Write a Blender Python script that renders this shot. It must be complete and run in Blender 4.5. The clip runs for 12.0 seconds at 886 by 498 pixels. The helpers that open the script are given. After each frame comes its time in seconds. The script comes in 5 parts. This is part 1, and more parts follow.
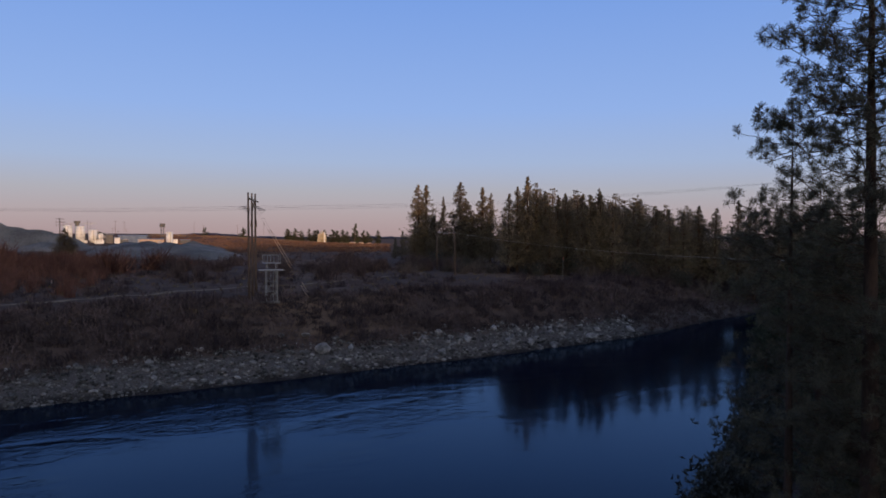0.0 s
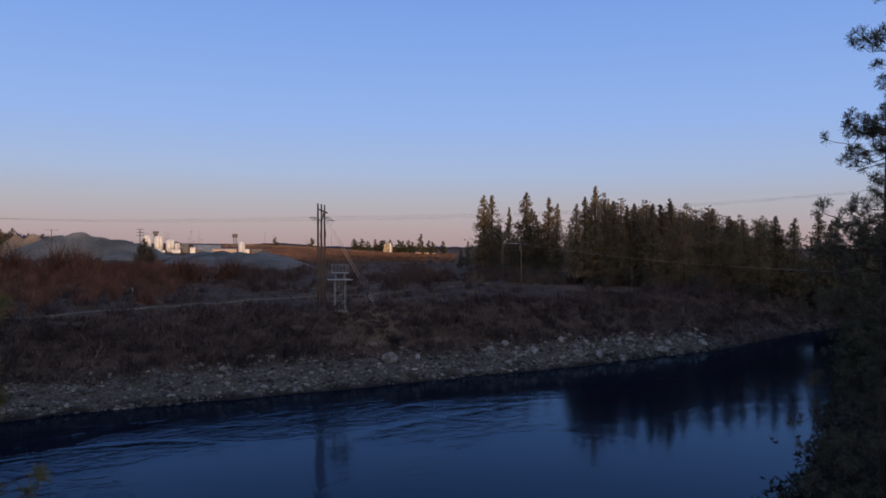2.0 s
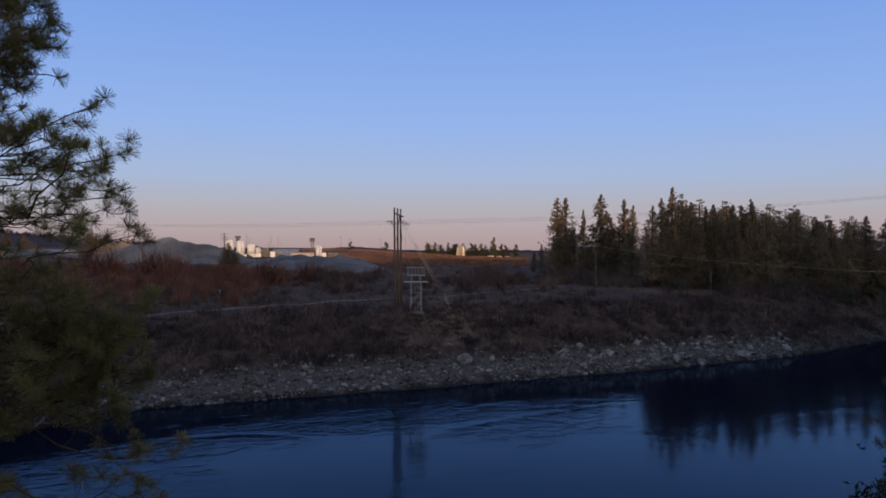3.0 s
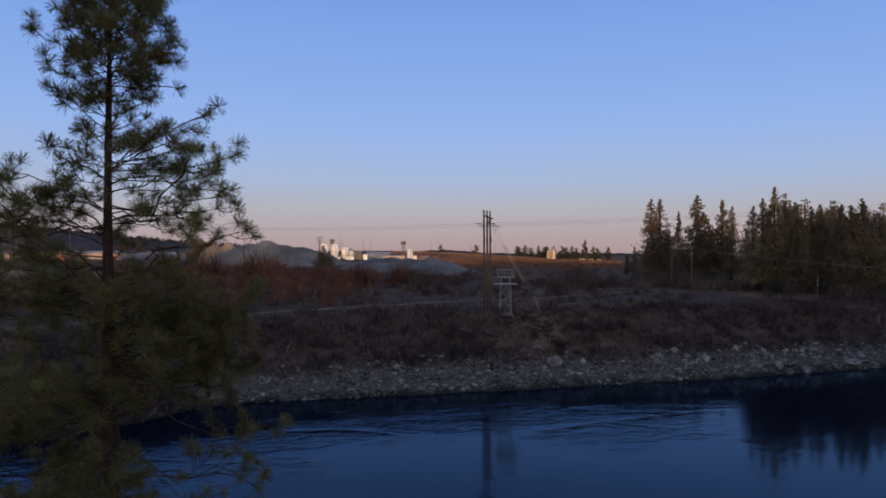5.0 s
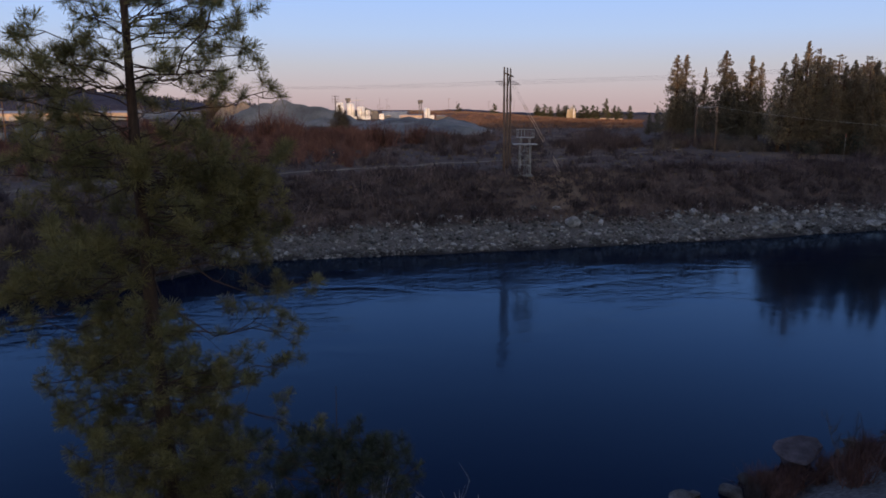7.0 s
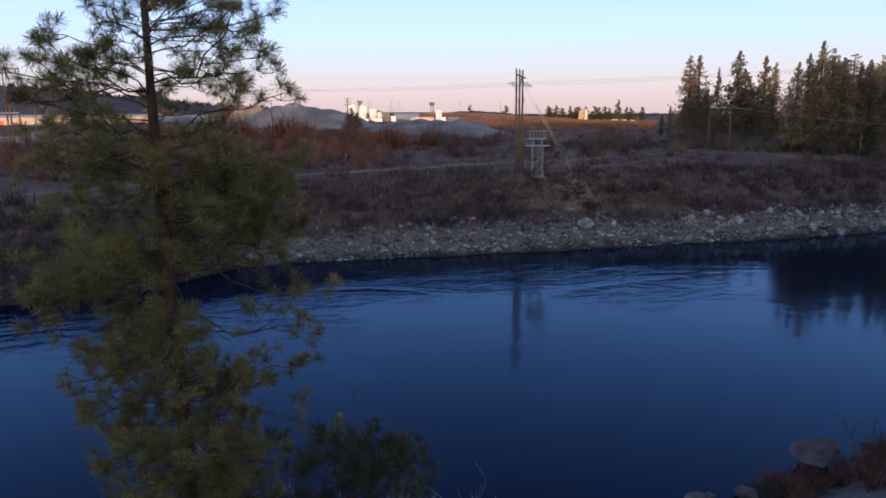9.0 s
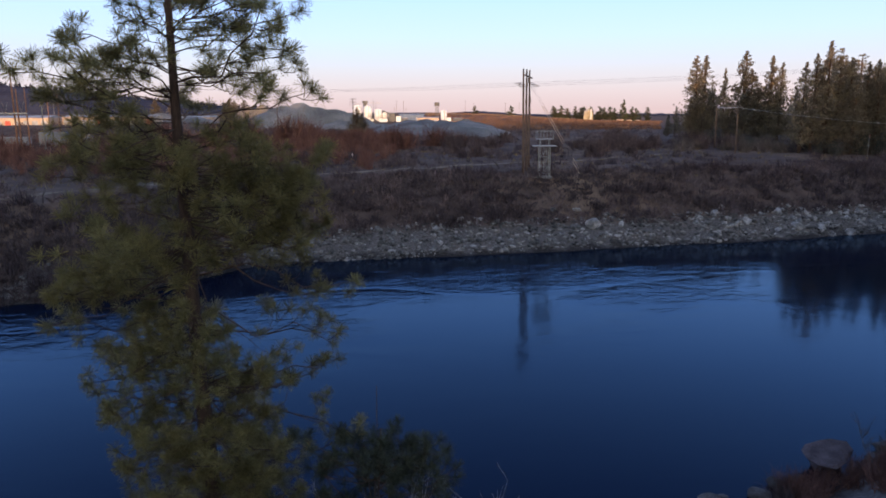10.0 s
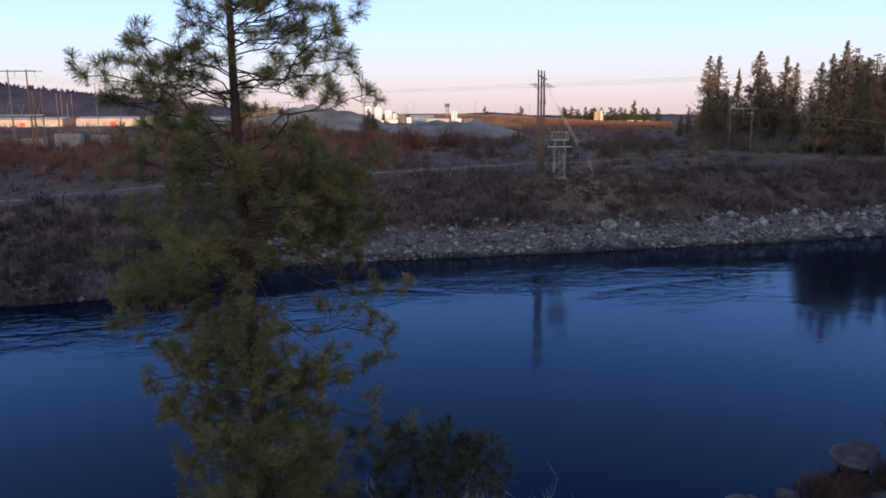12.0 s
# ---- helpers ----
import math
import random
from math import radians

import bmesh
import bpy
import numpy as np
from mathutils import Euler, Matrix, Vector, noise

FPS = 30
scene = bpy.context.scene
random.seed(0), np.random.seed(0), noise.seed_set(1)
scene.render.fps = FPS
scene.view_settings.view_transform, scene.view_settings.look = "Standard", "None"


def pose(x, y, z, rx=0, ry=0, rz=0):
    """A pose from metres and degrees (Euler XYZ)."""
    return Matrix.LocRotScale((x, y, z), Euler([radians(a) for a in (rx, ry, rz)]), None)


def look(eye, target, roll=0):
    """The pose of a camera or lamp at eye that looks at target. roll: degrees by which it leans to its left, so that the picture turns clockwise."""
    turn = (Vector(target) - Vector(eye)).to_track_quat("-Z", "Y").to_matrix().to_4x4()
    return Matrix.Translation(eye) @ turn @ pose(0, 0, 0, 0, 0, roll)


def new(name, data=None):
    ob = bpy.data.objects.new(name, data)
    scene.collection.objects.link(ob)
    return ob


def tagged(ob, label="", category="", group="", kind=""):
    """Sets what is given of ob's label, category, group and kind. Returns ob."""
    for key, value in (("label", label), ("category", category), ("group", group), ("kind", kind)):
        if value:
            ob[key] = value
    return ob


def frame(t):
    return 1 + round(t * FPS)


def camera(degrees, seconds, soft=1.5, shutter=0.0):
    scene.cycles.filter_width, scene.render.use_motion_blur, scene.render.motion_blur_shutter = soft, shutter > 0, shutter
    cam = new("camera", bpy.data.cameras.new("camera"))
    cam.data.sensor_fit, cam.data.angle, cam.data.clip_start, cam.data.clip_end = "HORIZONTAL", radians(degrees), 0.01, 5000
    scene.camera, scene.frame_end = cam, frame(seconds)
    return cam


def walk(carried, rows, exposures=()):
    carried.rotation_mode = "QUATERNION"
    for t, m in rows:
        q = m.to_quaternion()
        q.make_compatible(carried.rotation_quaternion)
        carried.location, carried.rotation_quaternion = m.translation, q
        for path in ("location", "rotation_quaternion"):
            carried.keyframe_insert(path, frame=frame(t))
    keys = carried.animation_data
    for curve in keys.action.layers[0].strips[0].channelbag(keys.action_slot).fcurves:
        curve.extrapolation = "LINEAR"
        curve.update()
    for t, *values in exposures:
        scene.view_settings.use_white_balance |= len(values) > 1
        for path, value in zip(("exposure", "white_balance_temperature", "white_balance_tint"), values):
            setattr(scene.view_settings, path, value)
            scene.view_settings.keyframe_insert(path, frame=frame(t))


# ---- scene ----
cam = camera(63.5, 12.0, soft=1.75)
PATH = [
    (0, (1.377, 1.353, 19.808), (2.48, 3.021, 19.77), 0.2),
    (0.5, (1.673, 1.663, 19.818), (2.699, 3.379, 19.787), 0.2),
    (1, (1.67, 1.9, 19.821), (2.666, 3.635, 19.797), 0.2),
    (1.5, (1.547, 1.861, 19.883), (2.518, 3.61, 19.865), 0.2),
    (2, (1.187, 1.583, 19.828), (2.135, 3.344, 19.818), 0.3),
    (2.5, (0.597, 1.066, 19.732), (1.478, 2.861, 19.728), 0.2),
    (3, (0.232, 0.238, 19.717), (0.997, 2.086, 19.716), 0.1),
    (3.5, (0.056, -0.362, 19.685), (0.686, 1.537, 19.688), 0.1),
    (3.7, (0.077, -0.456, 19.658), (0.676, 1.452, 19.658), 0.3),
    (5.5, (0.095, -0.348, 19.53), (0.612, 1.584, 19.538), -0.1),
    (6, (-0.004, -0.375, 19.544), (0.499, 1.559, 19.459), -0.0),
    (6.5, (-0.066, -0.31, 19.552), (0.421, 1.61, 19.272), -0.1),
    (7, (-0.128, -0.162, 19.557), (0.345, 1.744, 19.178), -0.0),
    (7.5, (-0.182, -0.163, 19.545), (0.284, 1.745, 19.167), -0.1),
    (9.5, (-0.312, -0.221, 19.544), (0.122, 1.695, 19.171), -0.3),
    (10, (-0.613, -0.075, 19.528), (-0.184, 1.843, 19.155), -0.3),
    (10.5, (-1.016, 0.009, 19.526), (-0.592, 1.927, 19.154), -0.3),
    (11, (-1.298, 0.071, 19.523), (-0.878, 1.99, 19.151), -0.3),
    (11.5, (-1.457, 0.009, 19.537), (-1.045, 1.931, 19.167), -0.4),
    (12, (-1.587, -0.052, 19.544), (-1.183, 1.872, 19.174), -0.4),
]
walk(cam, [(t, look(eye, target, roll)) for t, eye, target, roll in PATH],
     [(0, 0.0, 6560, 13), (0.8, 0.03, 6560, 12.5), (6.2, 0.06, 6560, 12.5), (6.6, 0.2, 6560, 12), (7.0, 0.36, 6550, 11), (7.6, 0.67, 6550, 10), (9.4, 1.0, 6540, 9), (10.5, 1.04, 6540, 9), (12, 1.06, 6540, 9)])

# ---- world, sun ----
SUN_EL, SUN_AZ = radians(3.0), radians(8.0)      # low sun behind the viewer, shining towards +y and slightly +x
world = bpy.data.worlds.new("dusk_sky")
scene.world = world
world.use_nodes = True
wn, wl = world.node_tree.nodes, world.node_tree.links
wn.clear()
w_out = wn.new("ShaderNodeOutputWorld")
w_bg = wn.new("ShaderNodeBackground")
w_sky = wn.new("ShaderNodeTexSky")
w_sky.sky_type = "NISHITA"
w_sky.sun_disc = False
w_sky.sun_elevation = SUN_EL
w_sky.sun_rotation = math.pi + SUN_AZ
w_co = wn.new("ShaderNodeTexCoord")
w_sep = wn.new("ShaderNodeSeparateXYZ")
w_ramp = wn.new("ShaderNodeValToRGB")
wl.new(w_co.outputs["Generated"], w_sep.inputs[0])
wl.new(w_sep.outputs["Z"], w_ramp.inputs[0])
SKY = [(0.0, (0.405, 0.305, 0.315)), (0.028, (0.415, 0.357, 0.388)), (0.06, (0.39, 0.405, 0.48)), (0.10, (0.335, 0.445, 0.67)),
       (0.17, (0.26, 0.42, 0.79)), (0.31, (0.178, 0.34, 0.76)), (0.5, (0.095, 0.175, 0.46)), (1.0, (0.10, 0.135, 0.25))]
els = w_ramp.color_ramp.elements
while len(els) < len(SKY):
    els.new(0.5)
for el, (p, c) in zip(els, SKY):
    el.position, el.color = p, (*c, 1)
w_mix = wn.new("ShaderNodeMix")
w_mix.data_type = "RGBA"
w_mul = wn.new("ShaderNodeVectorMath")
w_mul.operation = "SCALE"
w_mul.inputs["Scale"].default_value = 0.58
wl.new(w_sky.outputs[0], w_mul.inputs[0])
w_side = wn.new("ShaderNodeMapRange")      # the sunset glow fills the western half of the sky, behind the viewer
w_side.interpolation_type = "SMOOTHSTEP"
for i_in, val in ((1, -0.5), (2, 0.2), (3, 0.4), (4, 0.975)):
    w_side.inputs[i_in].default_value = val
wl.new(w_sep.outputs["Y"], w_side.inputs[0])
wl.new(w_side.outputs[0], w_mix.inputs["Factor"])
wl.new(w_mul.outputs[0], w_mix.inputs[6])
wl.new(w_ramp.outputs[0], w_mix.inputs[7])
wl.new(w_mix.outputs[2], w_bg.inputs[0])
w_bg.inputs[1].default_value = 1.0
wl.new(w_bg.outputs[0], w_out.inputs[0])

sun = bpy.data.lights.new("sun", "SUN")
sun.energy, sun.angle, sun.color = 2.3, radians(0.6), (1.0, 0.66, 0.47)
sun_ob = new("sun", sun)
sun_ob.matrix_world = look((0, 0, 0), (math.sin(SUN_AZ) * math.cos(SUN_EL), math.cos(SUN_AZ) * math.cos(SUN_EL), -math.sin(SUN_EL)))

rng = np.random.default_rng(7)


# ---- materials ----
def material(name, c1, c2, scale=3.0, rough=0.85, bump=0.3, metal=0.0, coord="Object", fine=9.0, island=0.0, random_ob=0.0, stretch=(1, 1, 1), dist=0.02, thin=0.0):
    """Two-scale procedural surface: c1 and c2 mixed by coarse and fine noise, with relief; island and random_ob vary value per piece and per object."""
    m = bpy.data.materials.new(name)
    m.use_nodes = True
    nt = m.node_tree
    bs = nt.nodes["Principled BSDF"]
    bs.inputs["Roughness"].default_value, bs.inputs["Metallic"].default_value = rough, metal
    if rough >= 0.85:
        bs.inputs["Specular IOR Level"].default_value = 0.12
    co = nt.nodes.new("ShaderNodeTexCoord")
    mp = nt.nodes.new("ShaderNodeMapping")
    mp.inputs["Scale"].default_value = stretch
    nt.links.new(co.outputs[coord], mp.inputs[0])
    big, small = nt.nodes.new("ShaderNodeTexNoise"), nt.nodes.new("ShaderNodeTexNoise")
    big.inputs["Scale"].default_value, small.inputs["Scale"].default_value = scale, scale * fine
    big.inputs["Detail"].default_value, small.inputs["Detail"].default_value = 3, 4
    for n in (big, small):
        nt.links.new(mp.outputs[0], n.inputs["Vector"])
    add = nt.nodes.new("ShaderNodeMath")
    add.operation = "MULTIPLY_ADD"
    add.inputs[1].default_value, add.inputs[2].default_value = 0.6, -0.3
    nt.links.new(small.outputs["Fac"], add.inputs[0])
    tot = nt.nodes.new("ShaderNodeMath")
    nt.links.new(big.outputs["Fac"], tot.inputs[0])
    nt.links.new(add.outputs[0], tot.inputs[1])
    ramp = nt.nodes.new("ShaderNodeValToRGB")
    ramp.color_ramp.elements[0].position, ramp.color_ramp.elements[1].position = 0.33, 0.67
    ramp.color_ramp.elements[0].color, ramp.color_ramp.elements[1].color = (*c1, 1), (*c2, 1)
    nt.links.new(tot.outputs[0], ramp.inputs[0])
    last = ramp.outputs[0]
    for amount, node, sock in ((island, "ShaderNodeNewGeometry", "Random Per Island"), (random_ob, "ShaderNodeObjectInfo", "Random")):
        if amount:
            src = nt.nodes.new(node)
            mr = nt.nodes.new("ShaderNodeMapRange")
            mr.inputs[3].default_value, mr.inputs[4].default_value = 1 - amount, 1 + amount
            nt.links.new(src.outputs[sock], mr.inputs[0])
            hs = nt.nodes.new("ShaderNodeHueSaturation")
            nt.links.new(mr.outputs[0], hs.inputs["Value"])
            nt.links.new(last, hs.inputs["Color"])
            last = hs.outputs[0]
    nt.links.new(last, bs.inputs["Base Color"])
    if bump:
        bp = nt.nodes.new("ShaderNodeBump")
        bp.inputs["Strength"].default_value, bp.inputs["Distance"].default_value = bump, dist
        nt.links.new(small.outputs["Fac"], bp.inputs["Height"])
        nt.links.new(bp.outputs[0], bs.inputs["Normal"])
    if thin:
        out, tr, mx = nt.nodes["Material Output"], nt.nodes.new("ShaderNodeBsdfTranslucent"), nt.nodes.new("ShaderNodeMixShader")
        nt.links.new(last, tr.inputs["Color"])
        mx.inputs[0].default_value = thin
        nt.links.new(bs.outputs[0], mx.inputs[1])
        nt.links.new(tr.outputs[0], mx.inputs[2])
        nt.links.new(mx.outputs[0], out.inputs["Surface"])
    return m


M_BARK = material("pine_bark", (0.042, 0.027, 0.021), (0.095, 0.058, 0.042), 2.5, 0.95, 0.8, stretch=(1, 1, 0.25), dist=0.04)
M_TWIG = material("twig_bark", (0.05, 0.032, 0.022), (0.10, 0.06, 0.04), 6, 0.9, 0.2)
M_NEEDLE = material("pine_needles", (0.15, 0.12, 0.045), (0.26, 0.208, 0.079), 0.7, 0.6, 0, island=0.4, thin=0.48)
M_NEEDLE.node_tree.nodes["Principled BSDF"].inputs["Specular IOR Level"].default_value = 0.25
# darker copy of the pine needles, with the right-hand pines' shade in its colour
M_SHADENEEDLE = material("shaded_pine_needles", (0.075, 0.066, 0.042), (0.14, 0.12, 0.075), 0.7, 0.6, 0, island=0.35, thin=0.4)
M_FARPINE = material("far_pine_needles", (0.112, 0.09, 0.061), (0.205, 0.163, 0.11), 0.35, 0.75, 0, island=0.22, random_ob=0.25, thin=0.3)
# near-bank shade is in this needle colour; far plain trees are simply dark
M_DIMNEEDLE = material("dark_and_shaded_needles", (0.028, 0.034, 0.016), (0.065, 0.066, 0.03), 0.35, 0.75, 0, island=0.4, random_ob=0.3, thin=0.2)
M_FARBARK = material("far_bark", (0.07, 0.042, 0.03), (0.13, 0.08, 0.055), 2, 0.9, 0.3)
M_BRUSH = material("dry_brush", (0.048, 0.035, 0.037), (0.128, 0.094, 0.093), 0.16, 0.95, 0, island=0.4)
M_SHRUB = material("dark_shrub_twigs", (0.034, 0.025, 0.029), (0.085, 0.062, 0.066), 0.12, 0.95, 0, island=0.4)
M_REDBRUSH = material("red_willow_twigs", (0.088, 0.042, 0.035), (0.158, 0.08, 0.064), 0.3, 0.9, 0, island=0.35, random_ob=0.25)
M_GREYBRUSH = material("grey_twigs", (0.07, 0.056, 0.05), (0.15, 0.12, 0.10), 0.5, 0.9, 0, island=0.35, random_ob=0.25)
M_PALETWIG = material("pale_dead_twigs", (0.22, 0.19, 0.17), (0.36, 0.32, 0.29), 3, 0.85, 0.1)
# cabin grey is lowered so that the yard's shade sits in the colour
M_CABIN = material("shaded_cabin_steel", (0.13, 0.13, 0.145), (0.21, 0.21, 0.225), 0.5, 0.6, 0.05)
M_GREYWOOD = material("silvered_pole_wood", (0.13, 0.12, 0.115), (0.22, 0.2, 0.19), 2, 0.9, 0.2)
M_LEAF = material("evergreen_leaves", (0.018, 0.018, 0.013), (0.045, 0.042, 0.028), 0.8, 0.6, 0, island=0.4, random_ob=0.2)
M_FIELD = material("red_brown_grass", (0.115, 0.06, 0.041), (0.185, 0.103, 0.069), 0.05, 0.95, 0, island=0.35)
M_GRASS = material("dry_grass", (0.12, 0.085, 0.048), (0.21, 0.16, 0.09), 0.1, 0.95, 0, island=0.35)
M_ROCK = material("river_boulder", (0.10, 0.092, 0.09), (0.30, 0.277, 0.268), 1.6, 0.85, 0.6, random_ob=0.45, dist=0.05)
M_WETROCK = material("dark_wet_rock", (0.045, 0.038, 0.037), (0.12, 0.102, 0.096), 1.6, 0.88, 0.6, random_ob=0.3, dist=0.05)
M_SLAB = material("brown_slab_rock", (0.055, 0.04, 0.042), (0.125, 0.094, 0.096), 1.2, 0.92, 0.8, dist=0.08)
M_COBBLE = material("cobbles", (0.058, 0.053, 0.051), (0.195, 0.179, 0.172), 0.5, 0.9, 0.3, island=0.7)
M_HEAP = material("crushed_gravel", (0.1, 0.1, 0.102), (0.225, 0.218, 0.214), 0.05, 0.95, 0.8, fine=24, dist=1.2)
M_TANHEAP = material("tan_gravel", (0.17, 0.128, 0.10), (0.30, 0.235, 0.18), 0.05, 0.95, 0.8, fine=24, dist=1.2)
M_POLE = material("weathered_pole_wood", (0.075, 0.05, 0.038), (0.16, 0.11, 0.085), 2.0, 0.9, 0.3, stretch=(3, 3, 0.3))
M_GALV = material("galvanised_steel", (0.2, 0.2, 0.2), (0.33, 0.33, 0.325), 3, 0.5, 0.1, metal=0.35)
M_WIRE = material("aluminium_wire", (0.38, 0.38, 0.36), (0.52, 0.52, 0.5), 3, 0.5, 0, metal=0.1)
M_INSUL = material("brown_insulator", (0.05, 0.035, 0.03), (0.1, 0.07, 0.06), 5, 0.3, 0)
M_WHITE = material("white_painted_steel", (0.56, 0.55, 0.53), (0.76, 0.75, 0.73), 0.3, 0.55, 0.05)
M_CREAM = material("cream_cladding", (0.32, 0.225, 0.155), (0.47, 0.34, 0.245), 0.3, 0.7, 0.1)
M_YELLOW = material("ochre_concrete", (0.30, 0.24, 0.15), (0.44, 0.36, 0.24), 0.15, 0.8, 0.1)
# blue cladding, darkened in colour so the sheds look shaded under the sun
M_BLUE = material("shaded_blue_cladding", (0.05, 0.08, 0.14), (0.09, 0.13, 0.2), 0.3, 0.6, 0.1)
M_DARK = material("dark_plant_steel", (0.03, 0.03, 0.034), (0.09, 0.085, 0.08), 0.6, 0.6, 0.1)
M_ROOF = material("grey_sheet_roof", (0.2, 0.2, 0.21), (0.34, 0.33, 0.33), 0.3, 0.6, 0.1)
M_RED = material("red_painted_steel", (0.35, 0.05, 0.03), (0.5, 0.09, 0.05), 0.5, 0.6, 0.05)
M_TRACK = material("pale_dirt", (0.12, 0.092, 0.07), (0.20, 0.155, 0.115), 0.4, 0.95, 0.3)
# distance haze is put into this blue-violet hill colour
M_HAZEHILL = material("hazy_wooded_hill", (0.027, 0.027, 0.043), (0.05, 0.048, 0.065), 0.012, 0.95, 0.6, fine=8, dist=6)
M_GLASS = material("window_glass", (0.02, 0.025, 0.03), (0.04, 0.045, 0.05), 1, 0.08, 0)
M_ORANGEWOOD = material("orange_brown_pole", (0.15, 0.075, 0.045), (0.24, 0.125, 0.075), 2, 0.85, 0.2)


def ground_material():
    """Cobbles by the water, dark brush litter on the bank, dry grass on the flats."""
    m = bpy.data.materials.new("bank_and_field")
    m.use_nodes = True
    nt = m.node_tree
    bs = nt.nodes["Principled BSDF"]
    bs.inputs["Roughness"].default_value = 0.97
    bs.inputs["Specular IOR Level"].default_value = 0.1
    geo = nt.nodes.new("ShaderNodeNewGeometry")
    sep = nt.nodes.new("ShaderNodeSeparateXYZ")
    nt.links.new(geo.outputs["Position"], sep.inputs[0])

    def noise_node(scale, detail=4):
        n = nt.nodes.new("ShaderNodeTexNoise")
        n.inputs["Scale"].default_value, n.inputs["Detail"].default_value = scale, detail
        nt.links.new(geo.outputs["Position"], n.inputs["Vector"])
        return n.outputs["Fac"]

    def ramp(sock, p0, c0, p1, c1):
        r = nt.nodes.new("ShaderNodeValToRGB")
        r.color_ramp.elements[0].position, r.color_ramp.elements[1].position = p0, p1
        r.color_ramp.elements[0].color, r.color_ramp.elements[1].color = (*c0, 1), (*c1, 1)
        nt.links.new(sock, r.inputs[0])
        return r.outputs[0]

    def mix(f, a, b):
        x = nt.nodes.new("ShaderNodeMix")
        x.data_type = "RGBA"
        nt.links.new(f, x.inputs["Factor"])
        nt.links.new(a, x.inputs[6])
        nt.links.new(b, x.inputs[7])
        return x.outputs[2]

    fine, mid, broad = noise_node(5.0, 6), noise_node(0.35), noise_node(0.03)
    gravel = ramp(fine, 0.35, (0.065, 0.056, 0.055), 0.7, (0.15, 0.132, 0.128))
    litter = ramp(mid, 0.3, (0.05, 0.034, 0.03), 0.72, (0.102, 0.072, 0.062))
    grass = ramp(mid, 0.3, (0.11, 0.074, 0.054), 0.7, (0.185, 0.128, 0.092))
    field = ramp(mid, 0.3, (0.085, 0.05, 0.036), 0.7, (0.13, 0.078, 0.055))
    patch = ramp(broad, 0.52, (0, 0, 0), 0.72, (1, 1, 1))
    upland = mix(patch, litter, grass)
    out_there = nt.nodes.new("ShaderNodeMapRange")      # red-brown fallow field beyond the terrace
    out_there.inputs[1].default_value, out_there.inputs[2].default_value = 400, 540
    nt.links.new(sep.outputs["Y"], out_there.inputs[0])
    upland = mix(out_there.outputs[0], upland, field)
    edge = nt.nodes.new("ShaderNodeMath")
    edge.operation = "MULTIPLY_ADD"
    edge.inputs[1].default_value = 2.0
    nt.links.new(mid, edge.inputs[0])
    nt.links.new(sep.outputs["Z"], edge.inputs[2])
    mr = nt.nodes.new("ShaderNodeMapRange")
    mr.inputs[1].default_value, mr.inputs[2].default_value = 3.6, 4.6
    nt.links.new(edge.outputs[0], mr.inputs[0])
    wet_reflect = nt.nodes.new("ShaderNodeMapRange")      # wet gravel at the water's edge, the bank's dark reflection also in its colour
    wet_reflect.inputs[1].default_value, wet_reflect.inputs[2].default_value = 1.15, 1.75
    nt.links.new(edge.outputs[0], wet_reflect.inputs[0])
    gravel = mix(wet_reflect.outputs[0], ramp(fine, 0.35, (0.018, 0.015, 0.015), 0.7, (0.045, 0.038, 0.036)), gravel)
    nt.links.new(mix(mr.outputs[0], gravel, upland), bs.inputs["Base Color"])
    bp = nt.nodes.new("ShaderNodeBump")
    bp.inputs["Strength"].default_value, bp.inputs["Distance"].default_value = 0.8, 0.15
    nt.links.new(fine, bp.inputs["Height"])
    nt.links.new(bp.outputs[0], bs.inputs["Normal"])
    return m


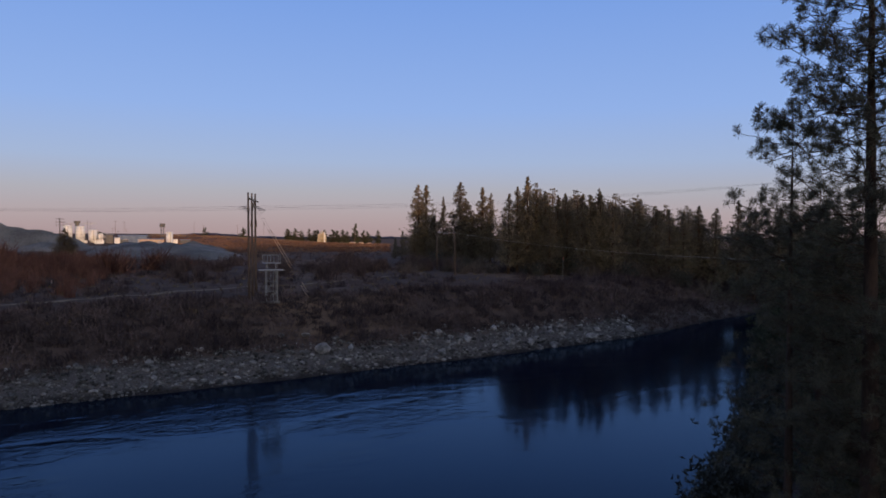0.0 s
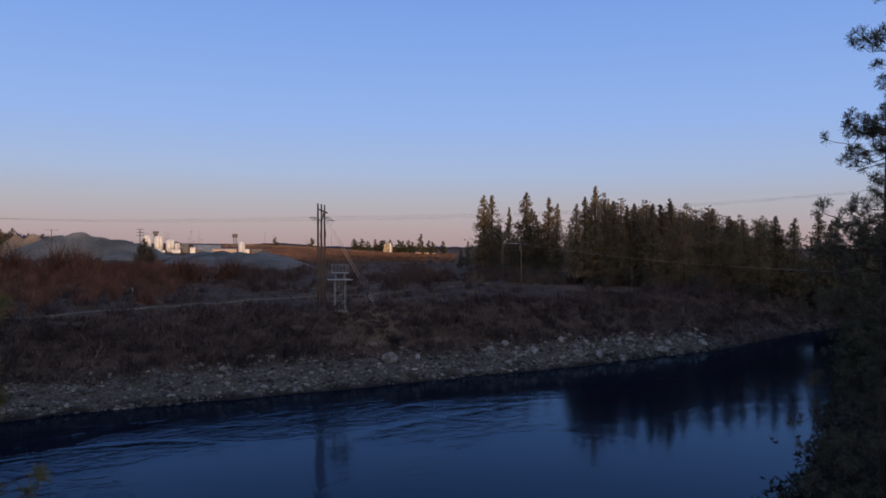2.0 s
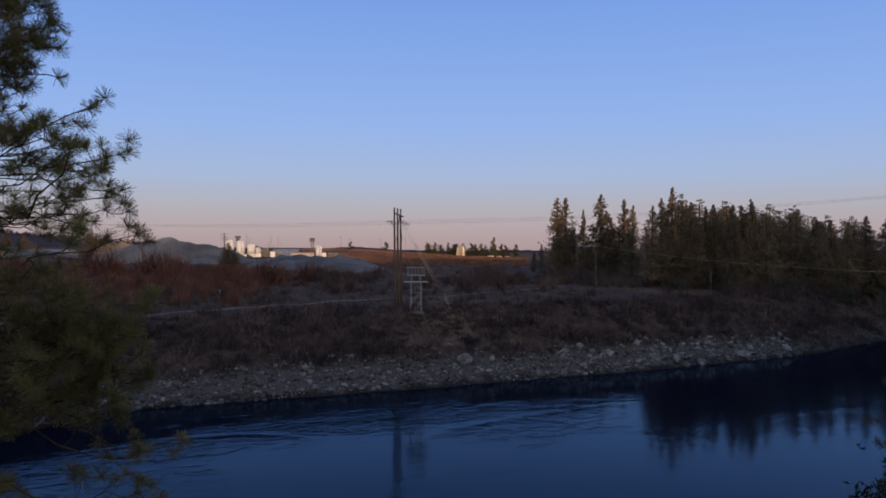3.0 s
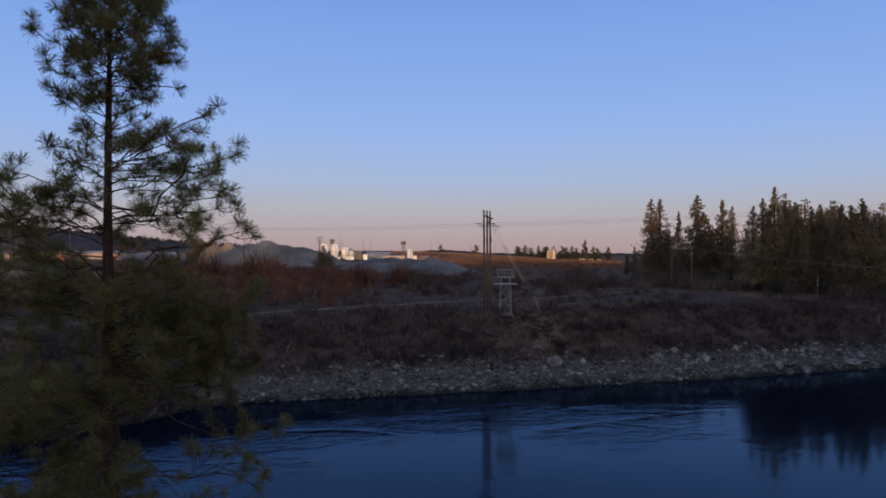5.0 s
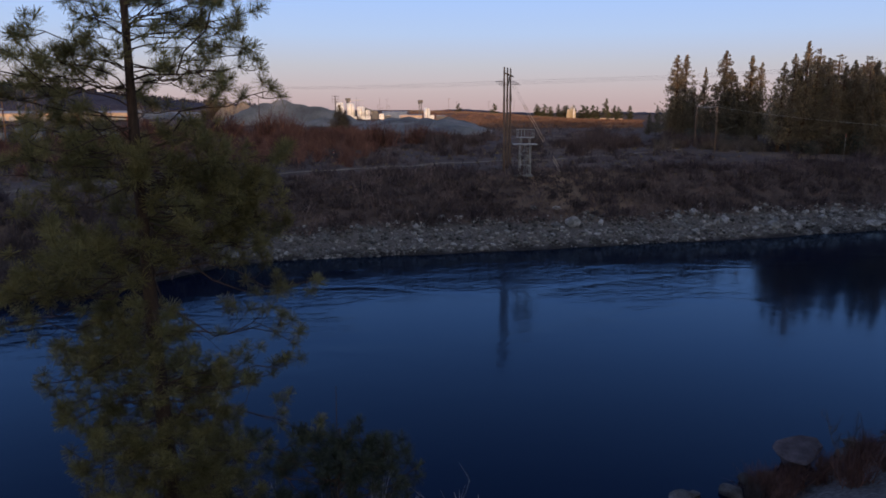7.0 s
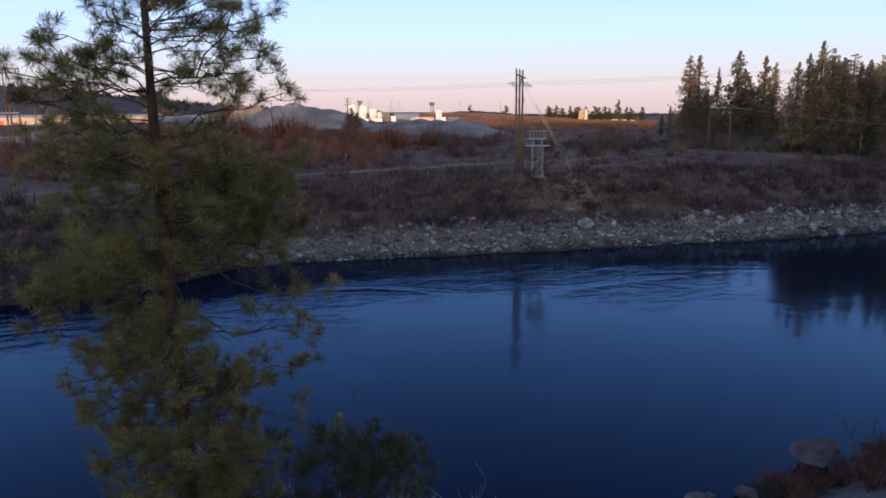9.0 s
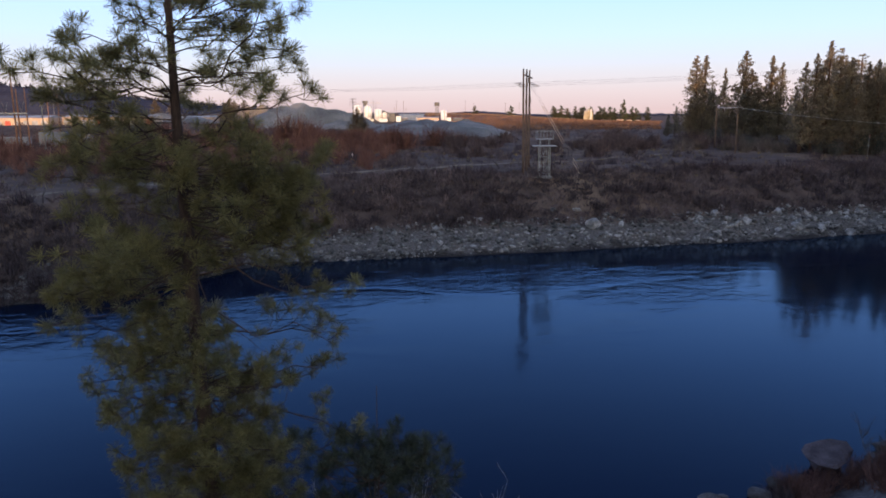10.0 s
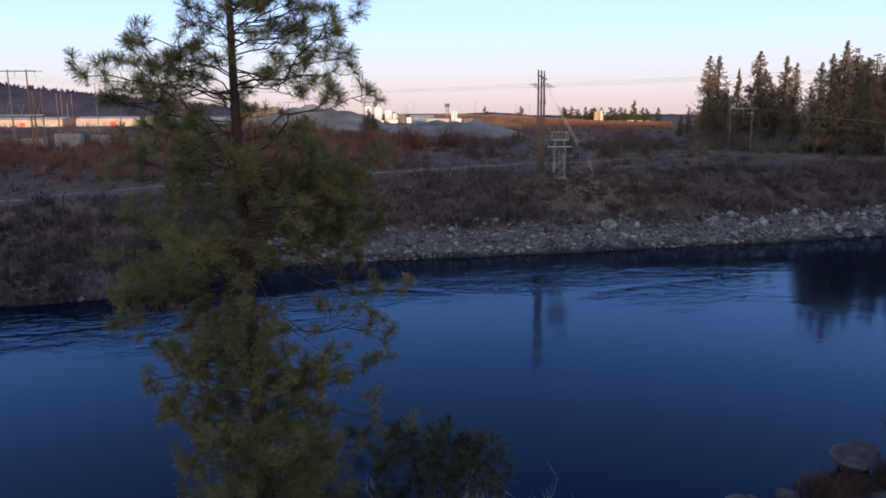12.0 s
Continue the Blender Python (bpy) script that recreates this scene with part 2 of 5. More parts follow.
def water_material():
    m = bpy.data.materials.new("river_water")
    m.use_nodes = True
    nt = m.node_tree
    nt.nodes.remove(nt.nodes["Principled BSDF"])
    body, gloss = nt.nodes.new("ShaderNodeBsdfDiffuse"), nt.nodes.new("ShaderNodeBsdfGlossy")
    body.inputs["Color"].default_value = (0.001, 0.003, 0.012, 1)
    gloss.inputs["Color"].default_value, gloss.inputs["Roughness"].default_value = (0.57, 0.79, 1.0, 1), 0.09
    fres, surf = nt.nodes.new("ShaderNodeFresnel"), nt.nodes.new("ShaderNodeMixShader")
    fres.inputs["IOR"].default_value = 1.19
    nt.links.new(fres.outputs[0], surf.inputs[0])
    nt.links.new(body.outputs[0], surf.inputs[1])
    nt.links.new(gloss.outputs[0], surf.inputs[2])
    nt.links.new(surf.outputs[0], nt.nodes["Material Output"].inputs["Surface"])
    geo = nt.nodes.new("ShaderNodeNewGeometry")

    def waves(scale, stretch, detail=2, twist=0.0):
        mp = nt.nodes.new("ShaderNodeMapping")
        mp.inputs["Scale"].default_value = stretch
        mp.inputs["Rotation"].default_value = (0, 0, 0.12)
        nt.links.new(geo.outputs["Position"], mp.inputs[0])
        n = nt.nodes.new("ShaderNodeTexNoise")
        n.inputs["Scale"].default_value, n.inputs["Detail"].default_value, n.inputs["Distortion"].default_value = scale, detail, twist
        nt.links.new(mp.outputs[0], n.inputs["Vector"])
        return n.outputs["Fac"]

    def maths(op, a, b, c=None):
        n = nt.nodes.new("ShaderNodeMath")
        n.operation = op
        for i_in, s in enumerate((a, b, c)):
            if isinstance(s, (int, float)):
                n.inputs[i_in].default_value = s
            elif s is not None:
                nt.links.new(s, n.inputs[i_in])
        return n.outputs[0]

    swell = waves(0.16, (0.5, 1.2, 1), 2, 1.2)
    ripple = waves(0.6, (0.6, 1.1, 1), 3, 1.0)
    fine = waves(4.0, (0.4, 1, 1), 2)
    sep = nt.nodes.new("ShaderNodeSeparateXYZ")
    nt.links.new(geo.outputs["Position"], sep.inputs[0])

    def stretch_between(sock, lo, hi, out_lo, out_hi):
        mr = nt.nodes.new("ShaderNodeMapRange")
        mr.interpolation_type = "SMOOTHSTEP"
        for i_in, val in ((1, lo), (2, hi), (3, out_lo), (4, out_hi)):
            mr.inputs[i_in].default_value = val
        nt.links.new(sock, mr.inputs[0])
        return mr.outputs[0]

    swift = maths("MULTIPLY", stretch_between(sep.outputs["Y"], 46, 76, 0.08, 1.0), stretch_between(sep.outputs["Y"], 82, 95, 1.0, 0.15))       # rough mid-stream, slack water under the far bank
    swift = maths("MULTIPLY", swift, stretch_between(sep.outputs["X"], 40, 56, 1.0, 0.3))       # calmer towards the wood
    broken = stretch_between(waves(0.07, (0.5, 1.2, 1), 3, 0.8), 0.4, 0.62, 0.25, 1.6)
    height_sum = maths("ADD", maths("MULTIPLY", maths("ADD", ripple, maths("MULTIPLY", fine, 0.16)), maths("MULTIPLY", swift, broken)), maths("MULTIPLY", swell, 0.06))
    bp = nt.nodes.new("ShaderNodeBump")
    bp.inputs["Strength"].default_value, bp.inputs["Distance"].default_value = 0.38, 0.25
    nt.links.new(height_sum, bp.inputs["Height"])
    nt.links.new(bp.outputs[0], gloss.inputs["Normal"])
    return m


M_GROUND, M_WATER = ground_material(), water_material()


# ---- mesh helpers ----
def mesh_of(name, verts, faces, mat, smooth=False):
    me = bpy.data.meshes.new(name)
    verts = np.asarray(verts, float)
    if isinstance(faces, np.ndarray):
        k = faces.shape[1]
        me.vertices.add(len(verts))
        me.vertices.foreach_set("co", verts.ravel())
        me.loops.add(faces.size)
        me.loops.foreach_set("vertex_index", faces.ravel().astype(np.int32))
        me.polygons.add(len(faces))
        me.polygons.foreach_set("loop_start", np.arange(0, faces.size, k, dtype=np.int32))
        me.update(calc_edges=True)
    else:
        me.from_pydata(verts.tolist(), [], faces)
        me.update()
    if smooth:
        me.polygons.foreach_set("use_smooth", [True] * len(me.polygons))
    me.materials.append(mat)
    return me


def part(name, me, parent, label="", at=None):
    ob = new(name, me)
    ob.parent = parent
    if at is not None:
        ob.matrix_basis = at
    if label:
        ob["label"] = label
    return ob


def thing(name, x, y, z, label, category, group="", kind="", rz=0.0):
    ob = new(name)
    ob.matrix_basis = pose(x, y, z, 0, 0, rz)
    return tagged(ob, label, category, group, kind)


class Geo:
    """Collects boxes, tubes and lathes into one mesh."""

    def __init__(self):
        self.v, self.f = [], []

    def raw(self, verts, faces):
        o = len(self.v)
        self.v.extend([tuple(p) for p in verts])
        self.f.extend([tuple(i + o for i in f) for f in faces])
        return self

    def box(self, x0, y0, z0, x1, y1, z1, bevel=0.0):
        bm = bmesh.new()
        bmesh.ops.create_cube(bm, size=1)
        for v in bm.verts:
            v.co = Vector(((x0 + x1) / 2 + v.co.x * (x1 - x0), (y0 + y1) / 2 + v.co.y * (y1 - y0), (z0 + z1) / 2 + v.co.z * (z1 - z0)))
        if bevel:
            bmesh.ops.bevel(bm, geom=bm.edges[:], offset=bevel, segments=1, affect="EDGES")
        bm.verts.index_update()
        self.raw([v.co[:] for v in bm.verts], [[v.index for v in f.verts] for f in bm.faces])
        bm.free()
        return self

    def tube(self, pts, radii, n=8, caps=True):
        pts = [Vector(p) for p in pts]
        radii = [radii] * len(pts) if isinstance(radii, (int, float)) else radii
        o = len(self.v)
        for i, p in enumerate(pts):
            d = (pts[min(i + 1, len(pts) - 1)] - pts[max(i - 1, 0)]).normalized()
            a = d.cross(Vector((0, 0, 1)) if abs(d.z) < 0.9 else Vector((1, 0, 0))).normalized()
            b = d.cross(a)
            for k in range(n):
                t = 2 * math.pi * k / n
                self.v.append(tuple(p + (a * math.cos(t) + b * math.sin(t)) * radii[i]))
        for i in range(len(pts) - 1):
            for k in range(n):
                q = (k + 1) % n
                self.f.append((o + i * n + k, o + i * n + q, o + (i + 1) * n + q, o + (i + 1) * n + k))
        if caps:
            self.f.append(tuple(o + k for k in range(n))[::-1])
            self.f.append(tuple(o + (len(pts) - 1) * n + k for k in range(n)))
        return self

    def mesh(self, name, mat, smooth=False):
        return mesh_of(name, self.v, self.f, mat, smooth)


# ---- the lie of the land ----
FAR_X = [-4800, -300, -120, -60, -30, -20, -12, -5, 5, 60, 110, 145, 190, 230, 300, 420, 4800]
FAR_Y = [20, 60, 74, 78, 80.5, 81.5, 88, 95, 95, 94.5, 97, 106, 114, 119, 140, 250, 3000]
NEAR_X = [-4800, -300, -60, 0, 15, 24, 33, 45, 60, 80, 100, 120, 150, 190, 240, 320, 420, 4800]
NEAR_Y = [-40, 0, 22, 25.5, 26.2, 28.6, 32, 33.5, 42, 53.5, 65, 76, 88, 98, 104, 115, 215, 2900]
FAR_D = [0, 1.0, 5.5, 8, 12, 18, 26, 60, 400, 560, 800, 1200, 2500, 5000]
FAR_Z = [0, 0.5, 2.9, 4.0, 6.3, 8.9, 9.4, 9.9, 10.4, 11.8, 19.0, 20.0, 20.5, 22.0]
NEAR_D = [0, 4, 16, 28, 36, 60, 400]
NEAR_Z = [0, 1.6, 6.3, 12.0, 14.5, 16.0, 18.0]


def smooth_noise(x, y, s, seed=0.0):
    return (np.sin(x / s + 1.7 * np.sin(y / s * 0.7 + seed)) + np.sin(y / s * 1.3 + seed * 2 + 1.9 * np.sin(x / s * 0.6)) + np.sin((x + y) / s * 0.55 + seed)) / 3


def height(x, y):
    x, y = np.asarray(x, float), np.asarray(y, float)
    fy = np.interp(x, FAR_X, FAR_Y) + 0.7 * smooth_noise(x, 0 * x, 4.0) + 0.35 * smooth_noise(x, 0 * x, 1.3, 3)
    ny = np.interp(x, NEAR_X, NEAR_Y) + 0.6 * smooth_noise(x, 0 * x, 5.0, 2)
    df, dn = y - fy, ny - y
    zf = np.interp(df, FAR_D, FAR_Z)
    zf = zf + np.clip((df - 6) / 12, 0, 1) * (0.35 * smooth_noise(x, y, 7.0) + 0.3 * smooth_noise(x, y, 23.0, 3)) + np.clip(df / 4, 0, 1) * 0.15 * smooth_noise(x, y, 1.6, 1)
    zf = zf + np.clip((df - 300) / 600, 0, 1) * 1.6 * smooth_noise(x, y, 190.0, 5)
    zf = zf - np.clip((x - 250) / 240, 0, 1.2) * 11.5 * np.clip((df - 400) / 350, 0, 1)      # the plain falls away downstream
    zf = zf + 3.8 * np.clip((y - 418) / 22, 0, 1) * np.clip((570 - y) / 30, 0, 1) * np.clip((-30 - x) / 20, 0, 1)      # raised works yard
    zn = np.interp(dn, NEAR_D, NEAR_Z) + np.clip(dn / 6, 0, 1) * (0.3 * smooth_noise(x, y, 5.0, 4) + 0.12 * smooth_noise(x, y, 1.5, 6))
    # unseen valley side added behind the viewer; crest along x sets where sun falls
    ridge = np.interp(-y, [20, 45, 90, 110, 140, 4800], [0, 12, 33, 36, 35, 30]) * (1 + 0.02 * smooth_noise(x, y, 40.0, 8)) * np.interp(x, [-170, -125, -45, 10, 60, 90], [0.7, 1.1, 1.1, 0.84, 0.66, 0.76])
    zn = zn + ridge
    bed = -np.minimum(1.8, 0.35 * np.minimum(-df, -dn))
    return np.where(df > 0, zf, np.where(dn > 0, zn, bed))


def h(x, y):
    return float(height(x, y))


def spaced(knots):
    out = []
    for (a, s0), (b, s1) in zip(knots[:-1], knots[1:]):
        p = a
        while p < b - 1e-6:
            out.append(p)
            p += s0 + (s1 - s0) * (p - a) / (b - a)
    return np.array(out + [knots[-1][0]])


def sheet(xs, ys, zs):
    X, Y = np.meshgrid(xs, ys)
    n, m = len(xs), len(ys)
    i = (np.arange(m - 1)[:, None] * n + np.arange(n - 1)[None]).ravel()
    return np.stack([X.ravel(), Y.ravel(), zs(X, Y).ravel()], 1), np.stack([i, i + 1, i + n + 1, i + n], 1)


gx = spaced([(-4800, 500), (-300, 12), (-60, 1.6), (130, 1.8), (240, 5), (700, 40), (4800, 500)])
gy = spaced([(-4800, 600), (-300, 30), (-100, 6), (-20, 2), (20, 1.2), (72, 1.5), (118, 0.7), (160, 2.2), (330, 6), (900, 40), (4900, 300)])
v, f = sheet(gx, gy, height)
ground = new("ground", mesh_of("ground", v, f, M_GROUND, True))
tagged(ground, "river banks of cobbles, dark brush and dry grass, flat to the horizon", "ground", kind="structure")
wx = spaced([(-4800, 600), (-200, 40), (-60, 20), (500, 40), (4800, 600)])
v, f = sheet(wx, np.linspace(0, 1, 8), lambda X, Y: X * 0)
v[:, 1] = np.interp(v[:, 0], NEAR_X, NEAR_Y) - 6 + v[:, 1] * (np.interp(v[:, 0], FAR_X, FAR_Y) - np.interp(v[:, 0], NEAR_X, NEAR_Y) + 12)
water = new("water", mesh_of("water", v, f, M_WATER))
tagged(water, "dark blue river water with slow ripples and reflections", "river", kind="structure")

# dirt track along the far terrace
TRACK = [(-75, 93), (-39, 102.6), (-17, 112.5), (5, 122), (27.5, 129.6), (60, 141), (100, 160)]
tv, tf = [], []
for k in range(121):
    s = k / 120 * (len(TRACK) - 1)
    i = min(int(s), len(TRACK) - 2)
    x = TRACK[i][0] + (TRACK[i + 1][0] - TRACK[i][0]) * (s - i)
    y = TRACK[i][1] + (TRACK[i + 1][1] - TRACK[i][1]) * (s - i) + 0.6 * math.sin(s * 5)
    for o in (-0.9, -0.35, 0.35, 0.9):
        tv.append((x, y + o, h(x, y + o) + 0.07 - 0.03 * (abs(o) > 0.5)))
    if k:
        tf += [(4 * k - 4 + j, 4 * k - 3 + j, 4 * k + 1 + j, 4 * k + j) for j in range(3)]
tagged(new("road", mesh_of("road", tv, tf, M_TRACK, True)), "pale bare dirt track across the far terrace", "track", kind="structure")

# wooded ridge on the skyline
RIDGE_X = [-3600, -2200, -984, -792, -600, -350, 92, 500, 1300, 2600]
RIDGE_Z = [120, 150, 131, 108, 88, 60, 27, 10, 9, 9]


def ridge_z(X, Y):
    top = np.interp(X, RIDGE_X, RIDGE_Z)
    s = np.clip((Y - 2350) / 400, 0, 1)
    z = 8 + (top - 8) * s * (2 - s) + np.clip(s * 3, 0, 1) * (4 * smooth_noise(X, Y, 60.0, 2) + 3 * smooth_noise(X, Y, 17.0))
    return z + rng.uniform(-1, 1, X.shape) * 2.6 * np.clip(s * 3, 0, 1)


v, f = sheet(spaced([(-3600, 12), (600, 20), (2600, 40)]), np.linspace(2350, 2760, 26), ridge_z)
tagged(new("backdrop_hill", mesh_of("hill", v, f, M_HAZEHILL)), "distant dark wooded ridge on the skyline", "hill", kind="structure")


# ---- pines ----
def tufts(centres, axes, n, length, width, spread=1.0, seed=1, brush=0.0, sizes=None):
    """Needle clumps: n thin triangles fanned out round each axis."""
    r = np.random.default_rng(seed)
    c, a = np.repeat(np.asarray(centres), n, 0), np.repeat(np.asarray(axes), n, 0)
    d = r.normal(size=c.shape)
    d /= np.linalg.norm(d, axis=1, keepdims=True)
    d = a * r.uniform(0.1, 1.1, (len(c), 1)) + d * spread
    d /= np.linalg.norm(d, axis=1, keepdims=True)
    side = np.cross(d, r.normal(size=c.shape))
    side /= np.linalg.norm(side, axis=1, keepdims=True)
    k = np.ones((len(c), 1)) if sizes is None else np.repeat(np.asarray(sizes), n)[:, None]
    ln = length * r.uniform(0.65, 1.15, (len(c), 1)) * k
    side = side * k
    root = c - a * r.uniform(0, brush, (len(c), 1)) * length
    v = np.stack([root - side * width / 2, root + side * width / 2, root + d * ln], 1).reshape(-1, 3)
    return v, np.arange(len(v)).reshape(-1, 3)


def pompoms(centres, axes, n, length, width, seed):
    """Round brushes of fine needle bundles, one brush at each twig end."""
    r = np.random.default_rng(seed)
    c, a = np.repeat(np.asarray(centres), n, 0), np.repeat(np.asarray(axes), n, 0)
    d = r.normal(size=c.shape)
    d = d / np.linalg.norm(d, axis=1, keepdims=True) + a * 0.5
    d /= np.linalg.norm(d, axis=1, keepdims=True)
    side = np.cross(d, r.normal(size=c.shape))
    side /= np.linalg.norm(side, axis=1, keepdims=True)
    ln = length * r.uniform(0.78, 1.05, (len(c), 1)) * np.repeat(r.uniform(0.8, 1.15, len(centres)), n)[:, None]
    root = c - a * r.uniform(0, 0.35, (len(c), 1)) * length
    tip = root + d * ln
    v = np.stack([root - side * width * 0.35, root + side * width * 0.35, tip + side * width / 2, tip - side * width / 2], 1).reshape(-1, 3)
    return v, np.arange(len(v)).reshape(-1, 4)


def unit(p):
    return p / np.linalg.norm(p)


def limb(start, az, length, rise, curl, r0, seed, twig_gap=0.3, twig_len=0.95, bare=0.25):
    """One limb with side twigs. Returns the tubes and the places and axes of its needle clumps."""
    r = np.random.default_rng(seed)
    n = 7
    out = np.array([math.cos(az), math.sin(az), 0])
    side = np.array([-out[1], out[0], 0])
    s = np.linspace(0, 1, n)
    wob = np.cumsum(r.normal(0, 0.1, n)) * length
    wz = np.cumsum(r.normal(0, 0.045, n)) * length
    wob[0] = wz[0] = 0
    pts = np.array(start) + np.outer(s * length, out) + np.outer(wob * s, side)
    pts[:, 2] += rise * s * length + curl * s ** 2.2 * length + wz
    tubes = [(pts, np.linspace(r0, max(0.009, r0 * 0.22), n), 6)]
    cs, ax = [], []
    d_along = bare * length * r.uniform(0.8, 1.2)
    k = int(r.integers(0, 2))
    while d_along < length:
        u = d_along / length
        p = np.array([np.interp(u, s, pts[:, j]) for j in range(3)])
        k += 1
        ang = math.radians(r.uniform(20, 80)) * (1 if k % 2 else -1)
        dirv = unit(out * math.cos(ang) + side * math.sin(ang) + np.array([0, 0, r.uniform(-0.55, 0.6)]))
        tl = twig_len * r.uniform(0.5, 1.2) * (1.2 - 0.7 * u) * min(1.0, 0.4 + length / 3)
        q = [p]
        for _ in range(3):
            q.append(q[-1] + dirv * tl / 3)
            dirv = unit(dirv + r.normal(0, 0.22, 3) + np.array([0, 0, r.uniform(0.1, 0.5)]))
        tubes.append((np.array(q), np.array([0.010, 0.008, 0.007, 0.006]), 4))
        cs.append(q[-1])
        ax.append(dirv)
        for _ in range(int(r.integers(0, 3))):
            b = q[int(r.integers(1, 3))]
            dv = unit(dirv + r.normal(0, 0.75, 3) + np.array([0, 0, 0.3]))
            m = b + dv * r.uniform(0.12, 0.25)
            e = m + unit(dv + np.array([0, 0, 0.7])) * r.uniform(0.08, 0.2)
            tubes.append((np.array([b, m, e]), np.array([0.008, 0.007, 0.006]), 3))
            cs.append(e)
            ax.append(unit(e - m))
        d_along += twig_gap * r.uniform(0.6, 1.4)
    cs.append(pts[-1])
    ax.append(unit(pts[-1] - pts[-2] + np.array([0, 0, 0.1])))
    return tubes, cs, ax


def big_pine(name, base, top, lean, limbs, label, r_base, mat=M_NEEDLE, needle=(84, 0.235, 0.008), seed=3, bare_below=0.0):
    """A full pine close to the viewer: trunk, every limb, and the needle crown."""
    x, y, z = base
    tree = thing("pine_tree", x, y, z, label, "pine tree", "pines on the near bank")
    tree.name = name
    H = top - z
    r = np.random.default_rng(seed)

    def axis(s):
        return np.array([lean[0] * s + 0.06 * math.sin(s * 7), lean[1] * s + 0.05 * math.sin(s * 5 + 1), H * s])

    g = Geo()
    zs = np.linspace(0, 1, 26)
    rad = [max(0.02, r_base * (1 - s) ** 0.85 * (1 + 0.05 * math.sin(s * 40)) + 0.1 * r_base * math.exp(-s * 40)) for s in zs]
    pts = [axis(s) for s in zs]
    pts[0][2] -= 0.5
    g.tube(pts, rad, 14)
    part("trunk", g.mesh("trunk", M_BARK, True), tree)
    C, A = [], []
    for i, (hz, az, ln, rise, curl) in enumerate(limbs):
        s = (hz - z) / H
        st = axis(s)
        tb, cs, ax = limb(st, math.radians(az), ln, rise, curl, 0.008 + 0.0045 * ln, seed * 1000 + i, twig_gap=0.46, bare=0.28 if hz > bare_below or hz < 15.2 else 0.5)
        g = Geo()
        for p, rr, n in tb:
            g.tube(p, list(rr), n)
        part("branch", g.mesh("branch", M_TWIG, True), tree)
        C += cs
        A += ax
    # leader at the tip
    for k in range(10):
        C.append(axis(1 - 0.012 * k) + r.normal(0, 0.12, 3))
        A.append(np.array([0, 0, 1.0]))
    v, f = pompoms(C, A, needle[0], needle[1], needle[2], seed)
    part("crown", mesh_of("crown", v, f, mat), tree, "long green needles in round tufts")
    return tree


def far_pine_kind(H, width, bare, n_clumps, seed, top_taper=0.9, mat=M_FARPINE, per=26, blades=5, size=1.0):
    """Meshes of a pine seen from afar: trunk and an open, uneven crown."""
    r = np.random.default_rng(seed)
    g = Geo()
    bend = r.normal(0, 0.25, 2)
    g.tube([(bend[0] * s * s, bend[1] * s * s, H * s - 0.4 * (s == 0)) for s in np.linspace(0, 1, 8)], [0.018 * H * (1 - s) ** 0.8 + 0.03 for s in np.linspace(0, 1, 8)], 8)
    C, A, S = [], [], []
    nb = max(14, n_clumps // 13)
    for i in range(nb):
        s = bare + (1 - bare) * (i + r.uniform(0, 1)) / nb
        u = (s - bare) / (1 - bare)
        reach = width * (1 - u) ** top_taper * min(1, 0.6 + 1.6 * u) * r.uniform(0.78, 1.06) + 0.12
        az = r.uniform(0, 2 * math.pi)
        o = np.array([math.cos(az), math.sin(az), 0])
        p0 = np.array([bend[0] * s * s, bend[1] * s * s, H * s])
        rise = r.uniform(-0.25, 0.35) + 0.4 * u
        g.tube([p0, p0 + o * reach * 0.9 + np.array([0, 0, rise * reach * 0.8])], [0.05, 0.02], 3)
        for k in range(max(7, int(per * min(1.3, reach / width + 0.3)))):
            t = r.uniform(0.05, 1.0) ** 0.7
            C.append(p0 + o * reach * t + np.array([0, 0, rise * reach * t]) + r.normal(0, 0.14 * reach + 0.2 * min(1, 0.25 + reach / width), 3))
            A.append(unit(o + np.array([0, 0, 0.7])))
            S.append(1.15 - 0.5 * u)
    v, f = tufts(C, A, blades, 0.66 * size, 0.3 * size, 1.3, seed, sizes=S)
    return g.mesh("trunk", M_FARBARK, True), mesh_of("crown", v, f, mat)


def far_pine(name, kinds, k, x, y, top, label, group, spin, wide=1.0, z=None):
    z0 = h(x, y) if z is None else z
    tree = thing(name, x, y, z0, label, "pine tree", group)
    H0, tr, cr = kinds[k]
    s = (top - z0) / H0
    tree.matrix_basis = Matrix.LocRotScale((x, y, z0), Euler((0, 0, spin)), (s * wide, s * wide, s))
    part("trunk", tr, tree)
    part("crown", cr, tree)
    return tree


# left pine: limbs as height above the river, direction, length, rise, curl
PINE_LIMBS = [(20.15, -46, 3.7, 0.05, 0.2), (21.2, 6, 2.4, 0.1, 0.1), (20.9, -26, 2.4, 0.05, 0.12), (21.6, 12, 1.7, 0.15, 0.15), (20.5, 18, 2.3, -0.05, 0.1), (20.3, -12, 2.0, -0.2, 0.08),
              (20.7, 172, 1.7, 0.1, 0.1), (20.3, 188, 2.1, 0.0, 0.12), (20.1, 205, 2.2, -0.08, 0.1), (19.8, 180, 2.4, -0.12, 0.1), (19.85, 184, 2.6, 0.06, 0.1),
              (20.0, 174, 2.6, 0.05, 0.08)]
